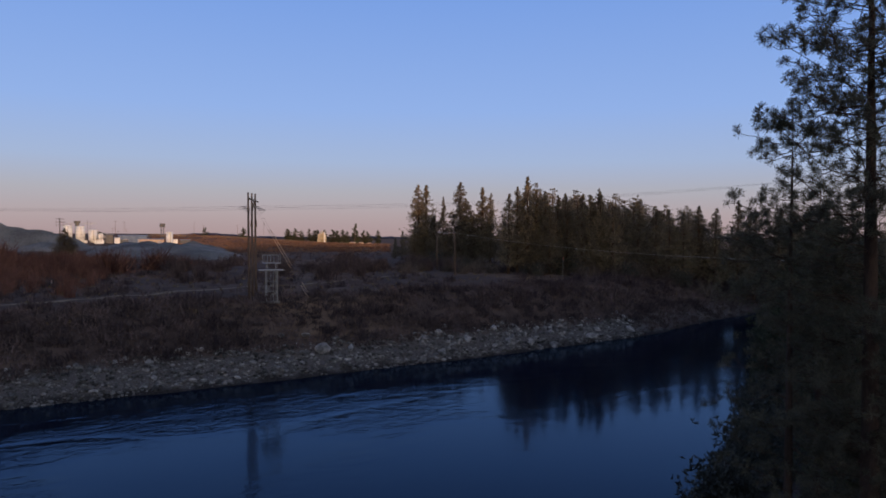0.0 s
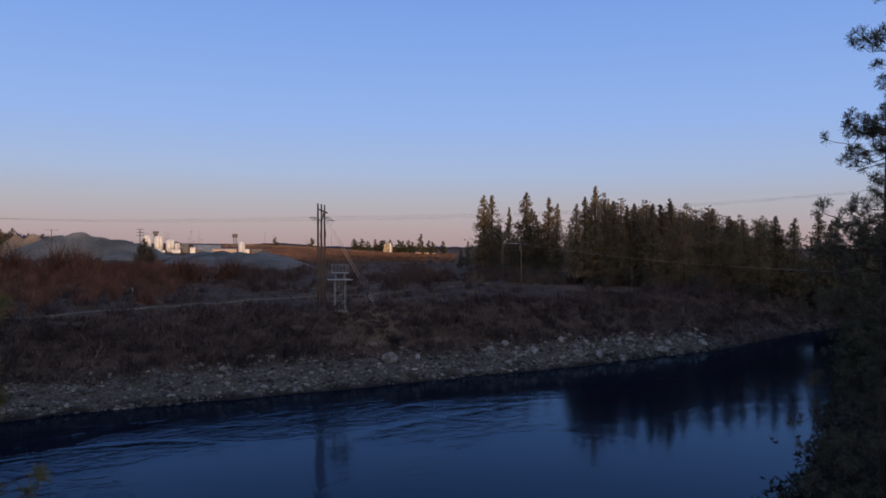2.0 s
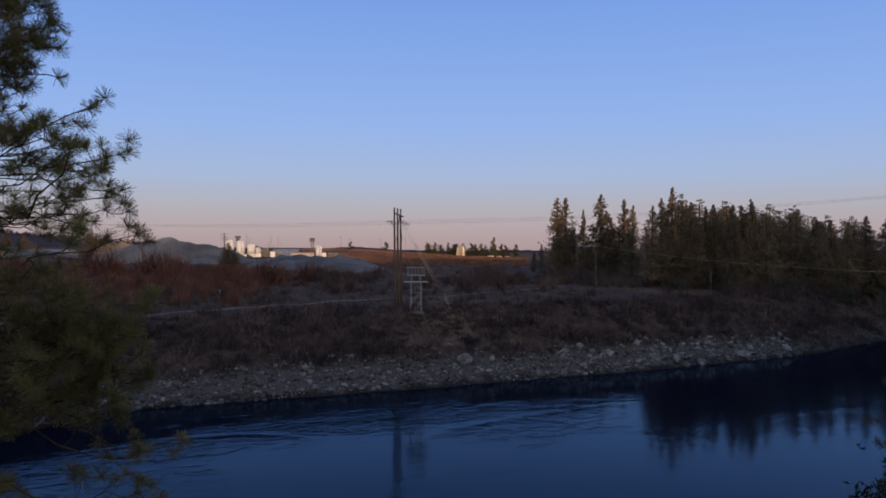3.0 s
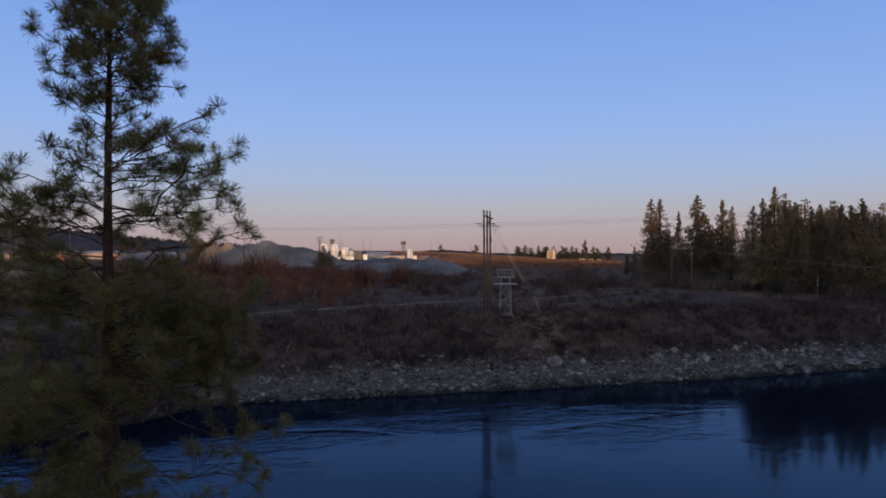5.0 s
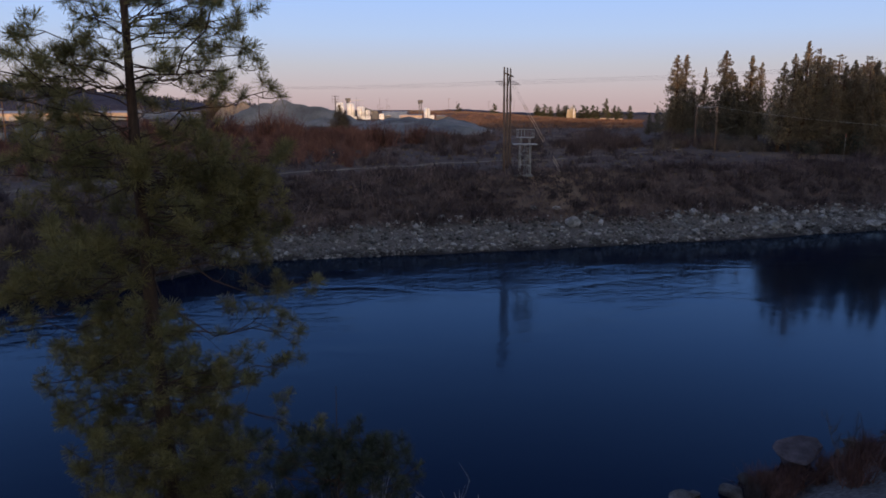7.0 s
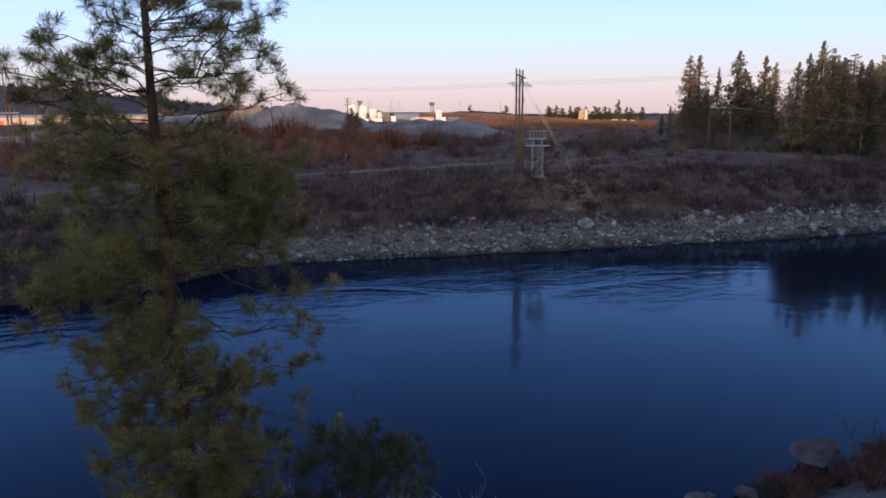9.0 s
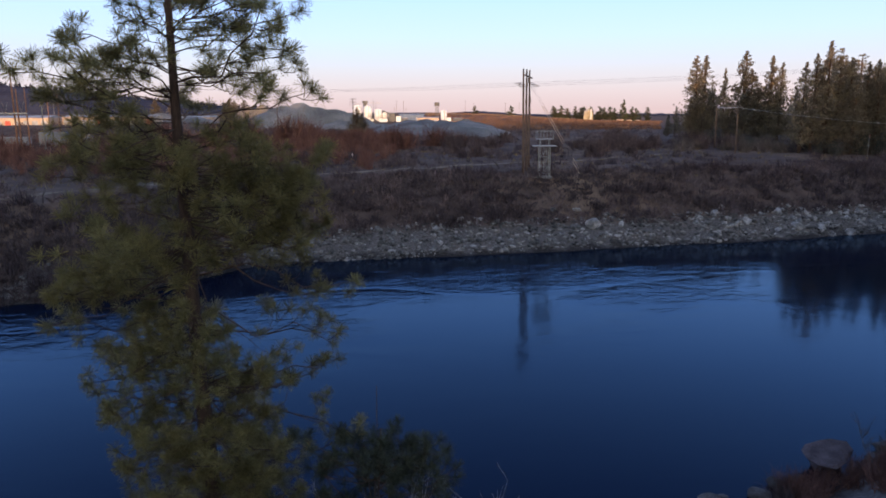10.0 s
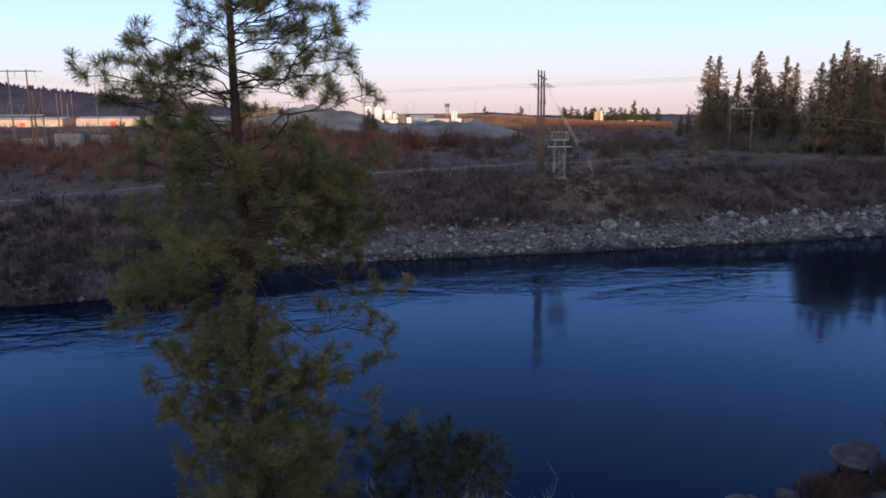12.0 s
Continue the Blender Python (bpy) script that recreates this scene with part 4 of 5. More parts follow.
FIELD = [twig_bush(7, 0.55, 2.6, M_FIELD, 66 + i, 0.16) for i in range(4)]
places = []
for k in range(6500):
    y = 370 + 600 * lr.beta(1, 1.15)
    places.append((y * lr.uniform(0.2, 0.56), y, lr.uniform(1.3, 2.6), int(lr.integers(0, 4))))
scatter(FIELD, places, "dry_grass", "tall dry red-brown grass on the sunlit far field", "grass", M_FIELD)

RED = [mesh_of("twigs", *twig_bush(150, 4.2, 4.2, M_REDBRUSH, 70 + i, 0.055, 0, 0.65)) for i in range(3)]
GREY = [mesh_of("twigs", *twig_bush(140, 3.4, 3.6, M_GREYBRUSH, 80 + i, 0.05, 0, 0.65)) for i in range(3)]
DARKB = [mesh_of("twigs", *twig_bush(150, 3.2, 3.6, M_BRUSH, 90 + i, 0.06, 0, 0.65)) for i in range(3)]
LEAFY = [twig_bush(50, 3.2, 3.0, M_LEAF, 95 + i, 0.03, 130) for i in range(3)]
LEAFY_MESH = [mesh_of("leaves", *k) for k in LEAFY]


def bush(kinds, x, y, s, label, group):
    ob = new("bush", kinds[int(lr.integers(0, 3))])
    ob.matrix_basis = Matrix.LocRotScale((x, y, h(x, y)), Euler((0, 0, lr.uniform(0, 6.28))), (s, s, s * lr.uniform(0.8, 1.15)))
    return tagged(ob, label, "bush", group)


for k in range(72):
    x, y = lr.uniform(-85, 46), lr.uniform(150, 235) + (lr.uniform(0, 70) if k % 3 else 0)
    if x < -45 and y > 225:
        y -= 60
    x = min(x, 0.15 * y - lr.uniform(0, 25))
    bush(RED, x, y, lr.uniform(0.6, 1.15) * (1.4 if k % 5 == 0 else 1.0), "leafless red-brown willow bush on the far terrace", "red willow bushes")
thicket = []
for k in range(540):
    x, y = (lr.uniform(-85, 46), lr.uniform(165, 300)) if k % 3 == 0 else (lr.uniform(-75, 62), lr.uniform(120, 205))
    if not on_track(x, y + 2) and not on_track(x, y) and x < 0.15 * y:
        thicket.append((x, y, lr.uniform(0.35, 0.75) if k % 3 else lr.uniform(0.6, 1.0), int(lr.integers(0, 3))))
scatter([twig_bush(80, 4.0, 4.4, M_REDBRUSH, 170 + i, 0.07) for i in range(3)], thicket, "willow_thicket", "low red-brown leafless willow thicket on the far terrace", "bushes", M_REDBRUSH)
for k in range(16):
    x, y = lr.uniform(8, 34), lr.uniform(205, 240)
    bush(RED, x, y, lr.uniform(0.9, 1.3), "leafless red-brown willow bush on the far terrace", "red willow bushes")
for x, y, s in ((30, 195, 1.75), (33, 197, 1.5), (44, 205, 1.9), (42.3, 204, 1.5), (51, 207, 1.1), (-14, 268, 2.4), (-20, 270, 2.2), (-9, 266, 2.0), (4, 245, 2.45), (0, 247, 2.1), (9, 246, 2.2), (-38, 260, 2.1), (-44, 262, 1.9), (8, 214, 1.5), (-3, 220, 1.4), (15, 216, 1.3), (-52, 232, 1.6), (-30, 228, 1.4)):
    bush(RED, x, y, s, "tall rounded red-brown willow on the far terrace", "red willow bushes")
for k in range(34):
    x, y = lr.uniform(36, 130), lr.uniform(150, 235)
    bush(DARKB, x, y, lr.uniform(0.8, 1.5), "dark leafless bush on the far terrace", "dark terrace bushes")
for k in range(18):
    t = er.uniform(0, 1)
    x, y, s = 66 + 38 * t + er.normal(0, 3), 152 + 42 * t + er.normal(0, 5), er.uniform(0.9, 1.5)
    ob = new("bush", DARKB[k % 3])
    ob.matrix_basis = Matrix.LocRotScale((x, y, h(x, y)), Euler((0, 0, er.uniform(0, 6.28))), (s, s, s))
    tagged(ob, "dark leafless bush on the far terrace", "bush", "dark terrace bushes")
for k in range(52):
    t = lr.uniform(0, 1)
    bush(GREY if k % 3 else LEAFY_MESH, (138 - 22 * t if k % 4 == 0 else 116 + 45 * t) + lr.normal(0, 3), (215 - 70 * t if k % 4 == 0 else 146 - 27 * t) + lr.normal(0, 3), lr.uniform(0.8, 1.5), "dark undergrowth bush at the wood's edge", "bushes at the wood's edge")
for k in range(26):
    bush(GREY, lr.uniform(95, 190), lr.uniform(125, 200), lr.uniform(0.7, 1.3), "grey leafless bush before the wood", "grey bushes before the wood")
for k in range(30):
    x = lr.uniform(-70, -10)
    bush(DARKB, x, float(np.interp(x, FAR_X, FAR_Y)) + lr.uniform(1, 12), lr.uniform(0.5, 0.85), "dark leafless bush hanging over the river's edge", "dark bank bushes")
places = []
for k in range(166):
    x = 32 + 110 * lr.uniform(0, 1) ** 1.3 if k < 120 else lr.uniform(40, 80)
    dd = lr.uniform(1.2, 16) if k < 120 else lr.uniform(1.4, 5.5)
    places.append((x, float(np.interp(x, NEAR_X, NEAR_Y)) - dd, lr.uniform(0.6, 1.0) * np.interp(x, [32, 60], [0.5, 1.1]) if k < 120 else lr.uniform(0.75, 1.15), int(lr.integers(0, 3))))
scatter(LEAFY, places, "undergrowth", "dark evergreen undergrowth crowding the near bank", "bushes", M_LEAF)
for x, y, s in ((24.6, 28.6, 0.6), (25.8, 28.6, 0.6), (26.4, 29.8, 0.55), (27.3, 30.2, 0.5), (25.3, 30.0, 0.45), (28.8, 29.8, 0.5), (27.2, 28.4, 0.6), (28.5, 28.2, 0.62), (29.8, 28.6, 0.6), (31.0, 29.5, 0.7), (32.2, 30.4, 0.6), (24.0, 27.2, 0.5), (30, 27, 0.7), (27.5, 26.5, 0.7), (33.5, 29, 0.8)):
    bush(RED, x, y, s * 0.58, "leafless dull reddish brush below the flat boulder on the near shore", "near-shore bushes")


def sapling(x, y, H, seed, label, mat, stems=4):
    """A bare multi-stemmed young tree with forked twigs."""
    r = np.random.default_rng(seed)
    ob = thing("sapling", x, y, h(x, y) - 0.1, label, "sapling", "near-slope saplings")
    for k in range(stems):
        g = Geo()

        def grow(p, d, ln, rad, depth):
            pts = [p]
            for _ in range(3):
                d = unit(d + r.normal(0, 0.12, 3) + np.array([0, 0, 0.06]))
                pts.append(pts[-1] + d * ln / 3)
            g.tube(pts, list(np.linspace(rad, rad * 0.5, 4)), 5 if depth == 0 else 3)
            if depth < 3:
                for _ in range(4 if depth else 6):
                    i = r.integers(1, 4)
                    grow(pts[i], unit(d + r.normal(0, 0.4, 3)), ln * r.uniform(0.3, 0.52), rad * 0.6, depth + 1)

        grow(np.array([r.normal(0, 0.15), r.normal(0, 0.15), 0]), unit(np.array([r.normal(0, 0.16), r.normal(0, 0.16), 1.0])), H * r.uniform(0.55, 0.75), 0.03, 0)
        part("stem", g.mesh("stem", mat, True), ob)
    return ob


for x, y, H, sd in ((0.6, 12.9, 7.3, 1), (0.8, 13.1, 6.9, 2), (1.0, 13.0, 7.1, 3), (0.7, 13.3, 6.6, 4), (1.2, 13.2, 6.5, 6)):
    sapling(x, y, H, sd, "pale leafless sapling with forked twigs on the near slope", M_PALETWIG)
for x, y in ((24.4, 29.4), (25.3, 29.7)):
    bush(RED, x, y, 0.42, "dull red leafless bush beside the flat boulder", "near-shore bushes")
sapling(29.6, 29.3, 3.0, 21, "grey leafless stems before the flat boulder", M_GREYBRUSH, 3)
for x, y, s in ((23.4, 28.6, 0.45), (24.0, 29.2, 0.5), (24.6, 29.8, 0.45)):
    bush(DARKB, x, y, s * 0.8, "thin dark leafless bush at the near shore", "near-shore bushes")
whip = thing("sapling", 1.15, 13.9, h(1.15, 13.9), "thin dead whip of a sapling beside the pines", "sapling", "near-slope saplings")
part("stem", Geo().tube([(0.1 * math.sin(k) - 0.02 * k, 0, 9.5 * k / 8) for k in range(9)], [0.03 - 0.003 * k for k in range(9)], 5).mesh("stem", M_TWIG, True), whip)
for x, y, s in ((5.0, 18.0, 0.9), (-5.5, 15.5, 0.9)):
    bush(GREY, x, y, s, "pale leafless bush on the near slope", "near-slope bushes")


# ---- stones ----
def rock_mesh(seed, flat=0.7, mat=M_ROCK):
    r = np.random.default_rng(seed)
    bm = bmesh.new()
    for k in range(26):
        d = Vector(r.normal(size=3)).normalized()
        w = Vector((d.x * 0.62, d.y * 0.5, d.z * 0.5 * flat)) * r.uniform(0.82, 1.05)
        bm.verts.new(w)
    hull = bmesh.ops.convex_hull(bm, input=bm.verts[:])
    bmesh.ops.delete(bm, geom=[e for e in hull["geom_interior"] if isinstance(e, bmesh.types.BMVert)], context="VERTS")
    bmesh.ops.bevel(bm, geom=bm.edges[:], offset=0.035, segments=1, affect="EDGES")
    bm.verts.index_update()
    me = mesh_of("boulder", [w.co[:] for w in bm.verts], [[w.index for w in fc.verts] for fc in bm.faces], mat)
    bm.free()
    return me


ROCKS = [rock_mesh(110 + i, 0.6 + 0.06 * i) for i in range(8)]
WET_ROCKS = [rock_mesh(130 + i, 0.55 + 0.05 * i, M_WETROCK) for i in range(8)]


def boulder(x, y, size, label, group, sink=0.3, z=None, kinds=None):
    ob = new("boulder", (kinds or ROCKS)[int(lr.integers(0, 8))])
    ob.matrix_basis = Matrix.LocRotScale((x, y, (h(x, y) if z is None else z) + size * (0.35 - sink)), Euler((lr.uniform(-0.6, 0.6), lr.uniform(-0.6, 0.6), lr.uniform(0, 6.28))), (size * lr.uniform(0.9, 1.3), size, size * lr.uniform(0.8, 1.1)))
    return tagged(ob, label, "boulder", group)


boulder(45.2, 99.8, 2.4, "largest pale grey boulder on the cobble bank", "boulders on the far bank")
for x, y, s in ((30.3, 101.2, 1.3), (44, 103.5, 1.3), (49.5, 99.5, 1.1), (25, 102.5, 1.2), (21.5, 103, 0.9), (40, 103.5, 1.2), (99, 98.5, 2.0), (111, 99.4, 2.2), (88, 96.5, 1.6), (84, 98, 1.5), (79, 97.5, 1.7), (71, 99, 1.5)):
    boulder(x, y, s, "pale grey boulder on the cobble bank", "boulders on the far bank")
for k in range(160):
    x = lr.uniform(-6, 114)
    d = lr.uniform(0.6, 7.5) if x < 60 else lr.uniform(1.5, 7.0)
    s = 0.4 + 0.95 * lr.uniform(0, 1) ** 2.2 + (0.25 if x > 60 else 0) * lr.uniform(0, 1)
    boulder(x, float(np.interp(x, FAR_X, FAR_Y)) + d, s, "grey river boulder half sunk in the cobble bank", "boulders on the far bank")
for k in range(45):
    x = lr.uniform(26, 114)
    boulder(x, float(np.interp(x, FAR_X, FAR_Y)) + (lr.uniform(4.0, 8.0) if k % 3 else lr.uniform(1.0, 4.0)), lr.uniform(0.5, 1.1), "grey river boulder half sunk in the cobble bank", "boulders on the far bank")
for k in range(30):
    x = lr.uniform(-60, -6)
    boulder(x, float(np.interp(x, FAR_X, FAR_Y)) + lr.uniform(0.3, 7), lr.uniform(0.4, 1.0), "grey boulder among the bank brush", "boulders among the brush")
# broad boulder with a flat top and an undercut side
bm = bmesh.new()
for zz, rr in ((-1.2, 1.0), (-0.2, 1.15), (0.2, 1.35), (0.5, 1.62), (0.85, 1.68), (1.0, 1.5)):
    for k in range(11):
        a = 2 * math.pi * k / 11
        w = rr * (1 + 0.12 * math.sin(2 * a + 1) + 0.1 * math.sin(3 * a + 2)) * lr.uniform(0.94, 1.06)
        bm.verts.new((w * math.cos(a), w * 0.8 * math.sin(a), zz + 0.16 * math.cos(a + 0.5) + lr.normal(0, 0.05)))
bm.verts.ensure_lookup_table()
for i in range(5):
    for k in range(11):
        q = (k + 1) % 11
        bm.faces.new([bm.verts[i * 11 + k], bm.verts[i * 11 + q], bm.verts[i * 11 + 11 + q], bm.verts[i * 11 + 11 + k]])
bm.faces.new([bm.verts[55 + k] for k in range(11)])
bm.verts.index_update()
slab = new("boulder", mesh_of("boulder", [w.co[:] for w in bm.verts], [[w.index for w in fc.verts] for fc in bm.faces], M_SLAB))
bm.free()
slab.matrix_basis = pose(28.35, 31.4, 0.53, 4, -2, 20) @ Matrix.Diagonal((0.95, 0.95, 0.42, 1))
tagged(slab, "broad brown flat-topped boulder with undercut side on the near shore", "boulder", "near-shore boulders")
for x, y, s in ((19.6, 29.2, 1.3), (20.5, 29.4, 0.9), (22.6, 29.3, 1.1), (24.2, 30.2, 0.8), (31.5, 31.0, 1.5), (33, 32, 1.4), (36, 32, 1.6), (25.6, 30.3, 0.8)):
    boulder(x, y, s, "low grey stone at the water's edge of the near shore", "near-shore boulders", kinds=WET_ROCKS, z=0.1)

# cobbles between the boulders
ico = bmesh.new()
bmesh.ops.create_icosphere(ico, subdivisions=1, radius=0.5)
ico.verts.index_update()
iv, jf = np.array([w.co[:] for w in ico.verts]), np.array([[w.index for w in fc.verts] for fc in ico.faces])
ico.free()
N = 9200
cx = lr.uniform(-8, 114, N)
cy = np.interp(cx, FAR_X, FAR_Y) + 0.1 + 7.2 * lr.beta(1.1, 1.3, N)
cs = 0.1 + 0.6 * lr.uniform(0, 1, N) ** 3.8
cz = height(cx, cy) + cs * 0.15
shape = iv[None] * (1 + lr.uniform(-0.25, 0.25, (N, len(iv), 1)))
V = shape * (cs[:, None, None] * np.stack([lr.uniform(0.8, 1.5, N), lr.uniform(0.8, 1.4, N), lr.uniform(0.5, 0.9, N)], 1)[:, None]) + np.stack([cx, cy, cz], 1)[:, None]
F = (jf[None] + (np.arange(N) * len(iv))[:, None, None]).reshape(-1, 3)
tagged(new("cobbles", mesh_of("cobbles", V.reshape(-1, 3), F, M_COBBLE)), "grey rounded cobbles covering the far bank", "cobbles", kind="stuff")


# ---- power lines ----
def sagging(a, b, sag, n=22):
    a, b = Vector(a), Vector(b)
    return [a.lerp(b, k / n) - Vector((0, 0, sag * 4 * (k / n) * (1 - k / n))) for k in range(n + 1)]


def wire(a, b, sag, r, label="thin power line wire between poles", mat=M_WIRE):
    g = Geo().tube(sagging(a, b, sag), r, 5)
    return tagged(new("power_line", g.mesh("power_line", mat, True)), label, "wire", "power lines")


def pole_mesh(H, r0, r1, mat=M_POLE):
    g = Geo().tube([(0, 0, -0.8), (0.02, 0, H * 0.3), (0, 0.03, H * 0.65), (0, 0, H)], [r0, r0 * 0.9 + r1 * 0.1, (r0 + r1) / 2, r1], 10)
    return g.mesh("pole", mat, True)


def insulator(n=7, r=0.13, step=0.15, mat=M_INSUL):
    g = Geo()
    for k in range(n):
        g.tube([(k * step, 0, 0), (k * step + 0.05, 0, 0), (k * step + 0.1, 0, 0)], [0.03, r, 0.04], 8)
    g.tube([(-0.3, 0, 0), (n * step + 0.3, 0, 0)], 0.025, 5)
    return g.mesh("insulator", mat, True)


# three-pole dead-end structure at the river's edge
tz = h(39.3, 115.8)
tower = thing("transmission_pole", 39.3, 115.8, tz, "three tall weathered wooden poles joined by a crossarm near the top", "power pole")
A = Vector((0.43, 0.9, 0))
TOP = 26.7 - tz
insul = insulator()
for k, dx in enumerate((0.0, 4.4, 8.8)):
    p = A * dx
    part("pole", pole_mesh(TOP - 0.1 * k, 0.21, 0.13), tower, at=pose(p.x, p.y, h(39.3 + p.x, 115.8 + p.y) - tz, 0.4 * (k - 1), -0.5))
g = Geo().tube([A * -1.4 + Vector((0.18, -0.1, TOP - 1.1)), A * 10.2 + Vector((0.18, -0.1, TOP - 1.1))], 0.13, 6)
part("crossarm", g.mesh("crossarm", M_POLE), tower)
g = Geo()
g.tube([A * 0 + Vector((0.2, 0, TOP - 5.5)), A * 4.4 + Vector((0.2, 0, TOP - 1.3))], 0.06, 5).tube([A * 4.4 + Vector((0.2, 0, TOP - 1.3)), A * 8.8 + Vector((0.2, 0, TOP - 5.5))], 0.06, 5)
part("brace", g.mesh("brace", M_POLE), tower)
for k, dx in enumerate((0.0, 4.4, 8.8)):
    p = Vector((39.3, 115.8, tz)) + A * dx + Vector((0, 0, TOP - 2.35 - 0.12 * k))
    right_end, left_end = Vector((170 + 3 * k, 58 + 4 * k, 36)), Vector((-77.5 + 5.2 * k, 215.9 - k, 30.2))
    for end in (right_end, left_end):
        d = (end - p).normalized()
        yaw = math.degrees(math.atan2(d.y, d.x))
        loc = p + d * 0.5 - Vector((39.3, 115.8, tz))
        part("insulator", insul, tower, "brown strain insulator string", pose(loc.x, loc.y, loc.z, 0, 0, yaw))
        wire(p + d * 1.9, end, 2.4, 0.011, "thin dark weathered conductor between power poles", M_DARK)
    part("jumper", Geo().tube(sagging((p - Vector((39.3, 115.8, tz))) + (right_end - p).normalized() * 1.8, (p - Vector((39.3, 115.8, tz))) + (left_end - p).normalized() * 1.8, 0.9, 8), 0.02, 4).mesh("jumper", M_WIRE), tower)
# guy wires with pale guards, down to anchors beside the poles
for k, (dx, ax, ay) in enumerate(((4.4, 48.9, 114.2), (8.8, 50.4, 117.6))):
    p = Vector((39.3, 115.8, tz)) + A * dx + Vector((0, 0, TOP - 1.6))
    e = Vector((ax, ay, h(ax, ay) - 0.1))
    o = Vector((39.3, 115.8, tz))
    part("guy_wire", Geo().tube([p - o, e - o], 0.012, 5).mesh("guy_wire", M_DARK), tower)
    part("guy_guard", Geo().tube([p.lerp(e, 0.28) - o, p.lerp(e, 0.68) - o], 0.05, 6).mesh("guy_guard", M_CREAM), tower, "pale fibreglass guy strain rod")
    part("guy_guard", Geo().tube([p.lerp(e, 0.86) - o, p.lerp(e, 0.99) - o], 0.05, 6).mesh("guy_guard", M_CREAM), tower, "pale guy guard near the ground")

# cableway stand beside the poles
pz = h(41.9, 112.7)
stand = thing("cableway_stand", 41.9, 112.7, pz, "pale galvanised steel cableway stand with railed platform", "platform", rz=-12)
LH = 14.0 - pz
for x in (-0.85, 0.85):
    for y in (-0.8, 0.8):
        part("leg", Geo().box(x - 0.05, y - 0.05, -0.3, x + 0.05, y + 0.05, LH + 0.07).mesh("leg", M_GALV), stand)
for s in range(3):
    for y in (-0.8, 0.8):
        z0, z1 = s * LH / 3, (s + 1) * LH / 3
        part("brace", Geo().tube([(-0.85, y, z0), (0.85, y, z1)], 0.022, 5).mesh("brace", M_GALV), stand)
        part("strut", Geo().tube([(-0.85, y, z1), (0.85, y, z1)], 0.022, 5).mesh("strut", M_GALV), stand)
part("ladder", (lambda g: [g.tube([(x, -0.95, 0), (x, -0.95, LH)], 0.024, 5) for x in (-0.25, 0.2)] and [g.tube([(-0.25, -0.95, 0.3 * k), (0.2, -0.95, 0.3 * k)], 0.011, 4) for k in range(1, int(LH / 0.3))] and g)(Geo()).mesh("ladder", M_GALV), stand)
part("footing", Geo().box(-2.1, -1.1, -0.25, 1.2, 1.1, 0.1, 0.03).mesh("footing", M_COBBLE), stand, "grey concrete footing")
part("deck", Geo().box(-1.95, -1.2, LH + 0.06, 1.9, 1.2, LH + 0.2, 0.02).mesh("deck", M_GALV), stand)
for x in (-0.75, 0.75):
    for y in (-0.7, 0.7):
        part("post", Geo().box(x - 0.045, y - 0.045, LH + 0.19, x + 0.045, y + 0.045, LH + 1.2).mesh("post", M_GALV), stand)
part("upper_deck", Geo().box(-1.35, -0.95, LH + 1.19, 1.35, 0.95, LH + 1.3, 0.02).mesh("upper_deck", M_GALV), stand)
for k in range(6):
    x = -1.3 + k * 0.52
    for y in (-0.9,) if k % 5 else (-0.9, 0.9):
        part("baluster", Geo().box(x - 0.028, y - 0.028, LH + 1.3, x + 0.028, y + 0.028, LH + 2.55).mesh("baluster", M_GALV), stand)
for z in (2.55,):
    for y in (-0.9, 0.9):
        part("rail", Geo().tube([(-1.32, y, LH + z), (1.32, y, LH + z)], 0.036, 6).mesh("rail", M_GALV), stand)
for x in (-1.32, 1.32):
    part("rail", Geo().tube([(x, -0.9, LH + 2.55), (x, 0.9, LH + 2.55)], 0.036, 6).mesh("rail", M_GALV), stand)


def line_pole(x, y, top, arms, label, r=0.16, arm_len=2.4, rz=20, mat=M_POLE, z=None):
    z0 = h(x, y) if z is None else z
    ob = thing("utility_pole", x, y, z0, label, "power pole", "utility poles", rz=rz)
    H = top - z0
    part("pole", pole_mesh(H, r, r * 0.65, mat), ob)
    for k in range(arms):
        zz = H - 0.35 - 1.3 * k
        arm = part("crossarm", Geo().box(-arm_len / 2, -0.22, zz - 0.08, arm_len / 2, -0.08, zz + 0.08, 0.01).mesh("crossarm", mat), ob)
        for i in range(4):
            xx = (-0.46 + 0.307 * i) * arm_len
            part("insulator", Geo().tube([(xx, -0.15, zz + 0.08), (xx, -0.15, zz + 0.16), (xx, -0.15, zz + 0.3)], [0.04, 0.08, 0.05], 7).mesh("insulator", M_INSUL), arm)
    return ob


line_pole(103.0, 149.6, 20.7, 1, "weathered wooden utility pole with a short crossarm before the wood", 0.17)
line_pole(112.5, 172.5, 21.0, 0, "dark wooden utility pole at the wood's edge", 0.2)
near_end = (95.4, 53.0, 16.5)
line_pole(95.4, 53.0, 16.9, 1, "wooden utility pole among near-bank trees", 0.17)
wire((103.0, 149.6, 20.5), near_end, 1.2, 0.018, "pale power line wire crossing before the wood")
wire((103.0, 149.6, 20.5), (112.5, 172.5, 20.8), 0.2, 0.045, "pale power line wire crossing before the wood")
line_pole(32.5, 335.5, 26.4, 3, "wooden utility pole with three crossarms by a dark tree", 0.22, 3.4)
line_pole(-1.8, 448, 27.5, 1, "wide-armed wooden utility pole on the gravel heaps", 0.25, 7.0, 5)
